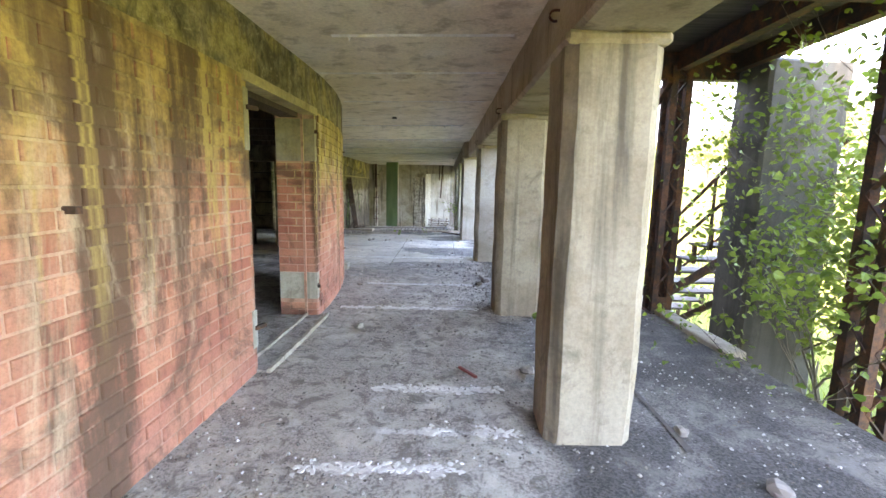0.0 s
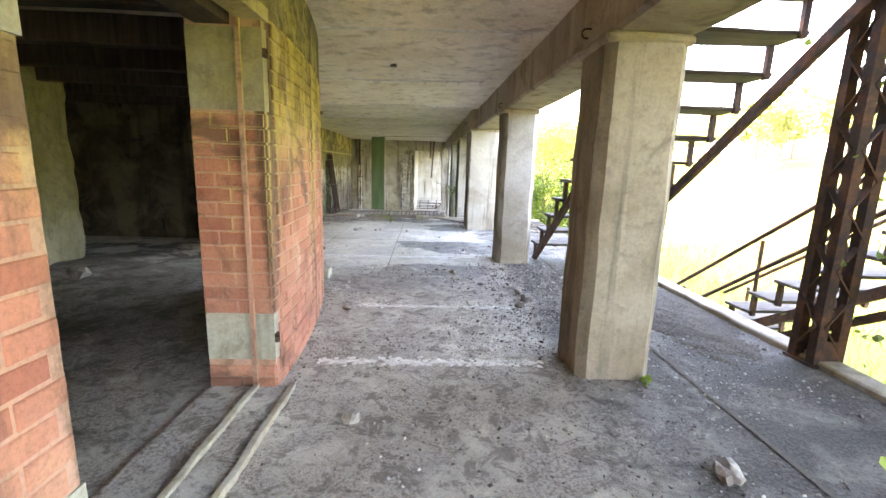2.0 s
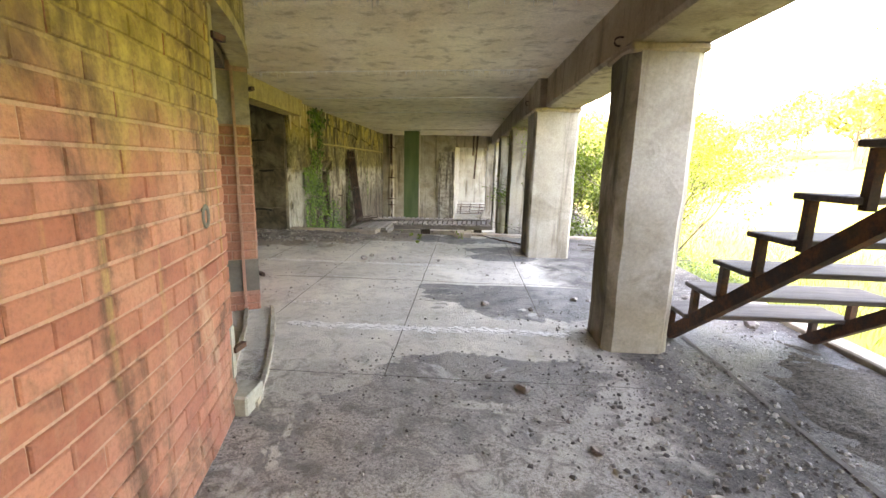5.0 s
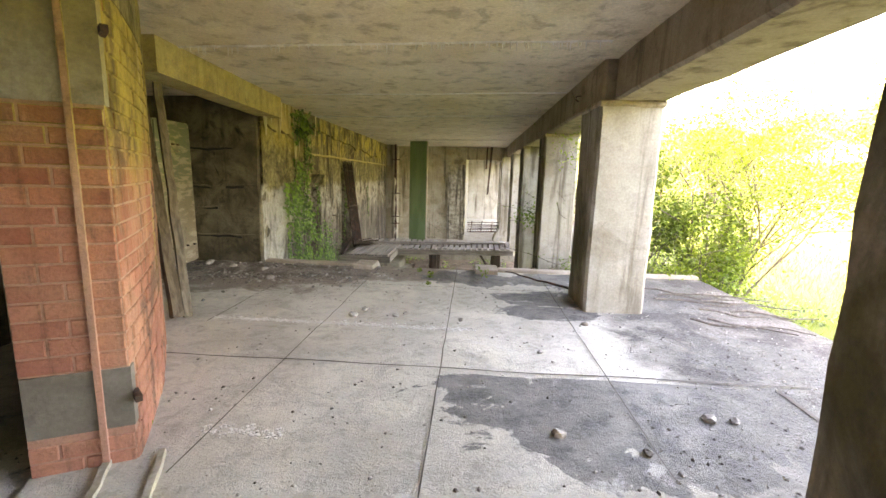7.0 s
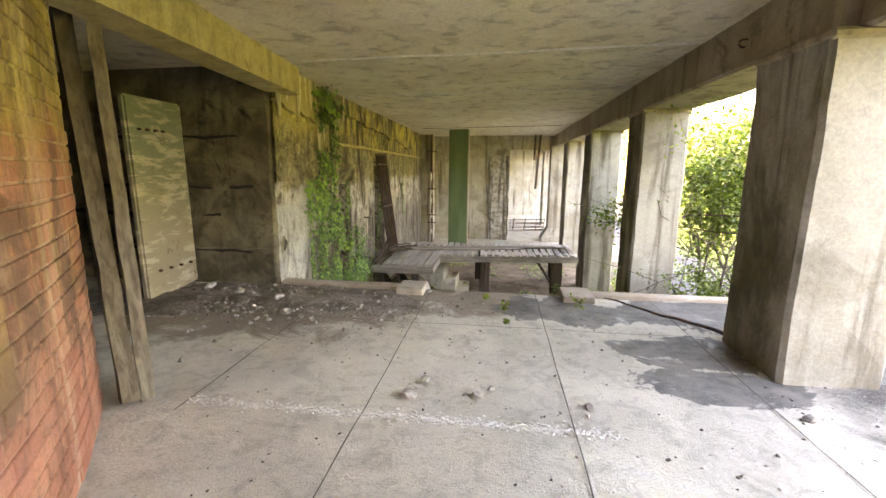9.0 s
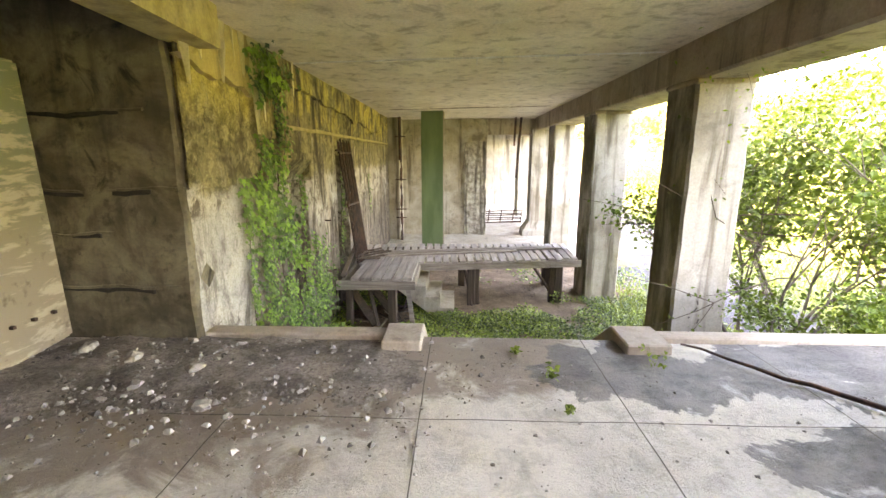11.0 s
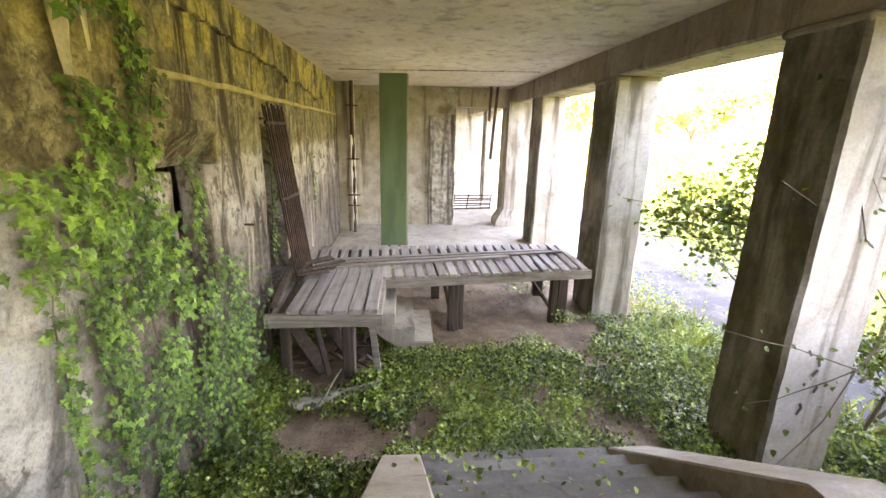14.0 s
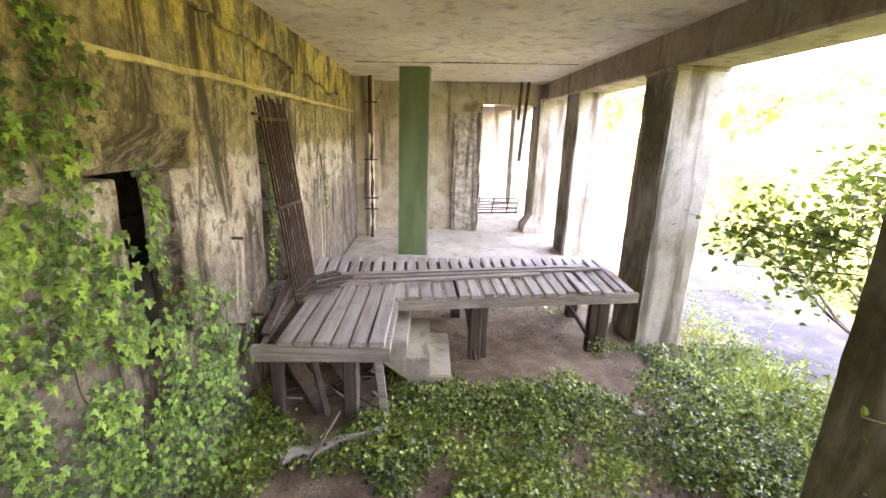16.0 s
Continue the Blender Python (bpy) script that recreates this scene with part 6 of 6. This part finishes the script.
def rubble(seed):
    rr = random.Random(seed)
    bm = bmesh.new()
    bmesh.ops.create_icosphere(bm, subdivisions=2, radius=0.5)
    for v in bm.verts:
        v.co = Vector((v.co.x * 1.2, v.co.y * 0.9, max(-0.28, min(0.3, v.co.z * 0.9)))) + noise.noise_vector(v.co * 2.5 + Vector((seed, 0, 0))) * 0.22
    return bm


stones = [tagged(part("rubble_stone", rubble(k), M_CHUNK), "broken lump of pale concrete on the floor", "rubble", "rubble on the floor") for k in range(3)]
spots = [(0.64, 2.51, 0.10), (-0.85, 3.5, 0.09), (-1.2, 5.36, 0.08), (0.62, 5.7, 0.13), (0.59, 5.97, 0.09), (-0.76, 4.17, 0.06), (0.96, 3.06, 0.12), (0.66, 8.75, 0.07), (0.81, 8.75, 0.06), (-0.09, 6.86, 0.08), (-0.26, 8.5, 0.07), (0.17, 8.39, 0.05),
         (-1.91, 10.34, 0.08), (-1.85, 10.55, 0.06), (-1.5, 10.4, 0.06), (-1.42, 10.5, 0.04), (-0.85, 10.36, 0.05), (-0.19, 9.66, 0.04), (1.4, 1.7, 0.08), (1.6, 1.2, 0.1), (1.9, 9.0, 0.08), (2.1, 8.2, 0.1), (0.35, 10.4, 0.06),
         (-4.2, 12.24, 0.12), (-4.09, 12.25, 0.08), (-3.67, 12.1, 0.11), (-3.6, 12.15, 0.06), (-3.39, 11.69, 0.09), (-3.92, 11.87, 0.09), (-4.02, 11.73, 0.06), (-4.65, 12.38, 0.12), (-4.4, 12.3, 0.08), (-3.2, 11.6, 0.05), (-2.75, 11.9, 0.04), (-4.4, 6.3, 0.2), (-4.9, 6.1, 0.25), (-5.1, 6.5, 0.18), (1.3, 5.6, 0.1), (0.2, 6.3, 0.06), (0.5, 5.5, 0.09), (0.6, 6.6, 0.05), (-0.3, 7.0, 0.04)]
for k, (x, y, s) in enumerate(spots):
    m = Matrix.LocRotScale((x, y, s * 0.22), Euler((0, 0, k * 1.3)), None)
    ob = stones[k % 3] if k < 3 else copy_thing(stones[k % 3], m)
    ob.matrix_basis = m
    ob.scale = (s, s, s)
n = Nodes("red_stick", 0.8)
M_STICK = n.done(n.mix(n.noise(30), (0.25, 0.06, 0.05), (0.35, 0.12, 0.1)))
tagged(part("red_stick", barred((0.12, 2.56, 0.012), (0.24, 2.36, 0.022), 0.02, 0.016), M_STICK), "short red-brown stick lying on the grit", "stick")
bm = bmesh.new()
tube(bm, [(-0.25 + 0.1 * i, 12.6 - 0.12 * i + 0.03 * math.sin(i * 1.3), 0.03 + 0.008 * (i % 2)) for i in range(11)], 0.008, 0.021, 6)
tagged(part("dead_branch", bm, M_RUST, smooth=True), "dark dead branch lying along the kerb", "branch")
for k in range(9):
    y = 11.0 + rnd.uniform(-0.4, 1.4)
    x = rnd.uniform(1.2, 2.1)
    bm = bmesh.new()
    tube(bm, [(x + 0.16 * i, y + 0.06 * math.sin(i * 1.7 + k) - 0.05 * i, 0.02 + 0.02 * abs(math.sin(i + k))) for i in range(6)], 0.012, 0.006, 5)
    tagged(part("twig", bm, M_BARK), "bare grey twig on the terrace", "twig", "twigs on the terrace")

# ---- earth drifted over the slab end ----
def drift(cx, cy, rx, ry, height, seed, cell=0.035):
    """A low heap of crumbly earth with trodden furrows and a ragged rim."""
    bm = bmesh.new()
    nx, ny = int(2 * rx / cell), int(2 * ry / cell)
    rows = []
    for i in range(nx + 1):
        row = []
        for j in range(ny + 1):
            x, y = cx - rx + 2 * rx * i / nx, cy - ry + 2 * ry * j / ny
            r = ((x - cx) / rx) ** 2 + ((y - cy) / ry) ** 2
            q = Vector((x, y, seed))
            body = 1 - r + 0.5 * noise.noise(q * 1.8) + 0.25 * noise.noise(q * 5)
            z = height * max(-0.6, min(1.0, body)) + 0.016 * noise.noise(Vector((x * 9 + y * 5, y * 4 - x * 2, seed))) + 0.009 * noise.noise(q * 24)
            row.append(bm.verts.new((x, min(y, 12.655), z - 0.012)))
        rows.append(row)
    for a, b in zip(rows, rows[1:]):
        for j in range(ny):
            bm.faces.new((a[j], b[j], b[j + 1], a[j + 1]))
    return bm


n = Nodes("drifted_earth", 0.95)
crumb = n.noise(38, 6, 0.75)
tone = n.mix(n.ramp(n.noise(3.5, 6, 0.65), 0.36, 0.64), (0.155, 0.13, 0.112), (0.32, 0.28, 0.245))
M_EARTH = n.done(n.mix(n.ramp(crumb, 0.42, 0.66, 0, 0.6), tone, (0.05, 0.04, 0.032)), n.math("ADD", crumb, n.noise(11, 5, 0.7)), 0.025, 0.9)
n = Nodes("dark_soil", 0.95)
crumb = n.noise(42, 6, 0.75)
M_SOIL = n.done(n.mix(n.ramp(crumb, 0.38, 0.66), n.mix(n.noise(5, 5), (0.10, 0.082, 0.062), (0.15, 0.125, 0.10)), (0.028, 0.023, 0.018)), crumb, 0.03, 0.9)
for k, (cx, cy, rx, ry, height) in enumerate(((-3.5, 12.2, 1.5, 0.62, 0.045), (-4.7, 12.0, 0.9, 0.7, 0.06), (1.98, 6.0, 0.56, 1.9, 0.05))):
    tagged(part("earth_drift", drift(cx, cy, rx, ry, height, k * 7.0), M_SOIL if cx > 0 else M_EARTH, smooth=True), "brown crumbly earth drifted over the slab", "earth", kind="stuff")


def weed(x, y, size, seed, z=0.0):
    """A small rosette of upright leaves in a crack."""
    rr = random.Random(seed)
    mats = [spin((x + rr.gauss(0, size * 0.3), y + rr.gauss(0, size * 0.3), z + rr.uniform(0.01, size)), (rr.uniform(-1, 1), rr.uniform(-1, 1), rr.uniform(0.2, 1)), rr.uniform(0, 6.3), rr.uniform(0.02, 0.045)) for q in range(26)]
    tagged(scatter_mesh("weed", LEAF, LEAF_F, mats, M_CREEPER), "small bright weed sprouting from a floor crack", "weed", "weeds in the floor cracks", kind="stuff")


for k, (x, y, size) in enumerate(((-1.32, 12.09, 0.10), (-0.6, 12.28, 0.14), (-1.5, 12.45, 0.05), (-1.3, 11.7, 0.05), (-2.5, 8.32, 0.05), (1.0, 3.92, 0.06), (2.3, 2.7, 0.13), (2.45, 3.6, 0.1))):
    weed(x, y, size, k + 50)

# ---- bricks ----
COURSE, BL_, JOINT = 0.0815, 0.227, 0.011


def brick_verts(length, depth=0.03, h=COURSE - JOINT):
    """A brick face: length along x, outward -> +y, slightly chamfered front."""
    a, b, c = length / 2, h / 2, 0.004
    back = [(-a, -depth, -b), (a, -depth, -b), (a, -depth, b), (-a, -depth, b)]
    mid = [(-a, 0.0, -b), (a, 0.0, -b), (a, 0.0, b), (-a, 0.0, b)]
    front = [(-a + c, 0.005, -b + c), (a - c, 0.005, -b + c), (a - c, 0.005, b - c), (-a + c, 0.005, b - c)]
    return back + mid + front


BRICK_F = [(k, (k + 1) % 4, 4 + (k + 1) % 4, 4 + k) for k in range(4)] + [(4 + k, 4 + (k + 1) % 4, 8 + (k + 1) % 4, 8 + k) for k in range(4)] + [(8, 9, 10, 11)]
brick_meshes = {}


def brick_mesh(length):
    key = round(length, 2)
    if key not in brick_meshes:
        me = bpy.data.meshes.new("brick")
        me.from_pydata(brick_verts(key), [], BRICK_F)
        me.materials.append(M_BRICK)
        brick_meshes[key] = me
    return brick_meshes[key]


def face_at(s, out):
    """Pose of a brick on the wall's face."""
    x, y = arc(s, -out)
    a = 0.0 if s < 0 else s / RAD
    return Matrix.Translation((x, y, 0)) @ Matrix.Rotation(a - math.pi / 2, 4, "Z")


QUOINS = ((0.2, 0.485), (1.64, 2.06))
for wi, (s0, s1) in enumerate(SPANS):
    near_from = -3.6 if wi == 0 else s0
    count, rest = 0, []
    for c in range(26):
        z = c * COURSE + COURSE / 2
        s = s0 - (BL_ / 2 if c % 2 else 0.0)
        while s < s1 - 0.02:
            a, b = max(s, s0), min(s + BL_, s1)
            s += BL_
            in_quoin = any(q0 - 0.02 < z < q1 + 0.02 for q0, q1 in QUOINS)
            if in_quoin and wi != 0:
                a = max(a, s0 + 0.065)
            if in_quoin and wi != 2:
                b = min(b, s1 - 0.065)
            if b - a < 0.05:
                continue
            m = face_at((a + b) / 2, rnd.uniform(-0.003, 0.003)) @ Matrix.Translation((0, 0, z)) @ Matrix.Rotation(rnd.uniform(-0.012, 0.012), 4, "Y")
            if count < 300 and a > near_from:
                ob = new("brick", brick_mesh(b - a - JOINT))
                ob.parent = walls[wi]
                ob.matrix_basis = m
                count += 1
            else:
                rest.append((m, b - a - JOINT))
    if rest:
        co, fs = [], []
        for m, length in rest:
            k = len(co)
            co += [tuple(m @ Vector(v)) for v in brick_verts(length)]
            fs += [tuple(k + i for i in f) for f in BRICK_F]
        me = bpy.data.meshes.new("brick_field")
        me.from_pydata(co, [], fs)
        me.materials.append(M_BRICK)
        tagged(new("brick_field", me), kind="stuff").parent = walls[wi]

# bricks in the door reveals
for wi, s_edge, side in ((0, SPANS[0][1], -1), (1, SPANS[1][0], 1), (1, SPANS[1][1], -1), (2, SPANS[2][0], 1)):
    co, fs = [], []
    a_turn = 0.0 if s_edge < 0 else s_edge / RAD
    for c in range(26):
        z = c * COURSE + COURSE / 2
        if any(q0 - 0.02 < z < q1 + 0.02 for q0, q1 in QUOINS):
            continue
        cuts = (0.0, 0.115, 0.285, 0.4) if c % 2 else (0.0, 0.2, 0.4)
        for d0, d1 in zip(cuts, cuts[1:]):
            x, y = arc(s_edge, (d0 + d1) / 2)
            m = Matrix.Translation((x, y, z)) @ Matrix.Rotation(a_turn + (math.pi if side > 0 else 0.0), 4, "Z")
            k = len(co)
            co += [tuple(m @ Vector(v)) for v in brick_verts(d1 - d0 - JOINT)]
            fs += [tuple(k + i for i in f) for f in BRICK_F]
    me = bpy.data.meshes.new("reveal_bricks")
    me.from_pydata(co, [], fs)
    me.materials.append(M_BRICK)
    tagged(new("reveal_bricks", me), kind="stuff").parent = walls[wi]
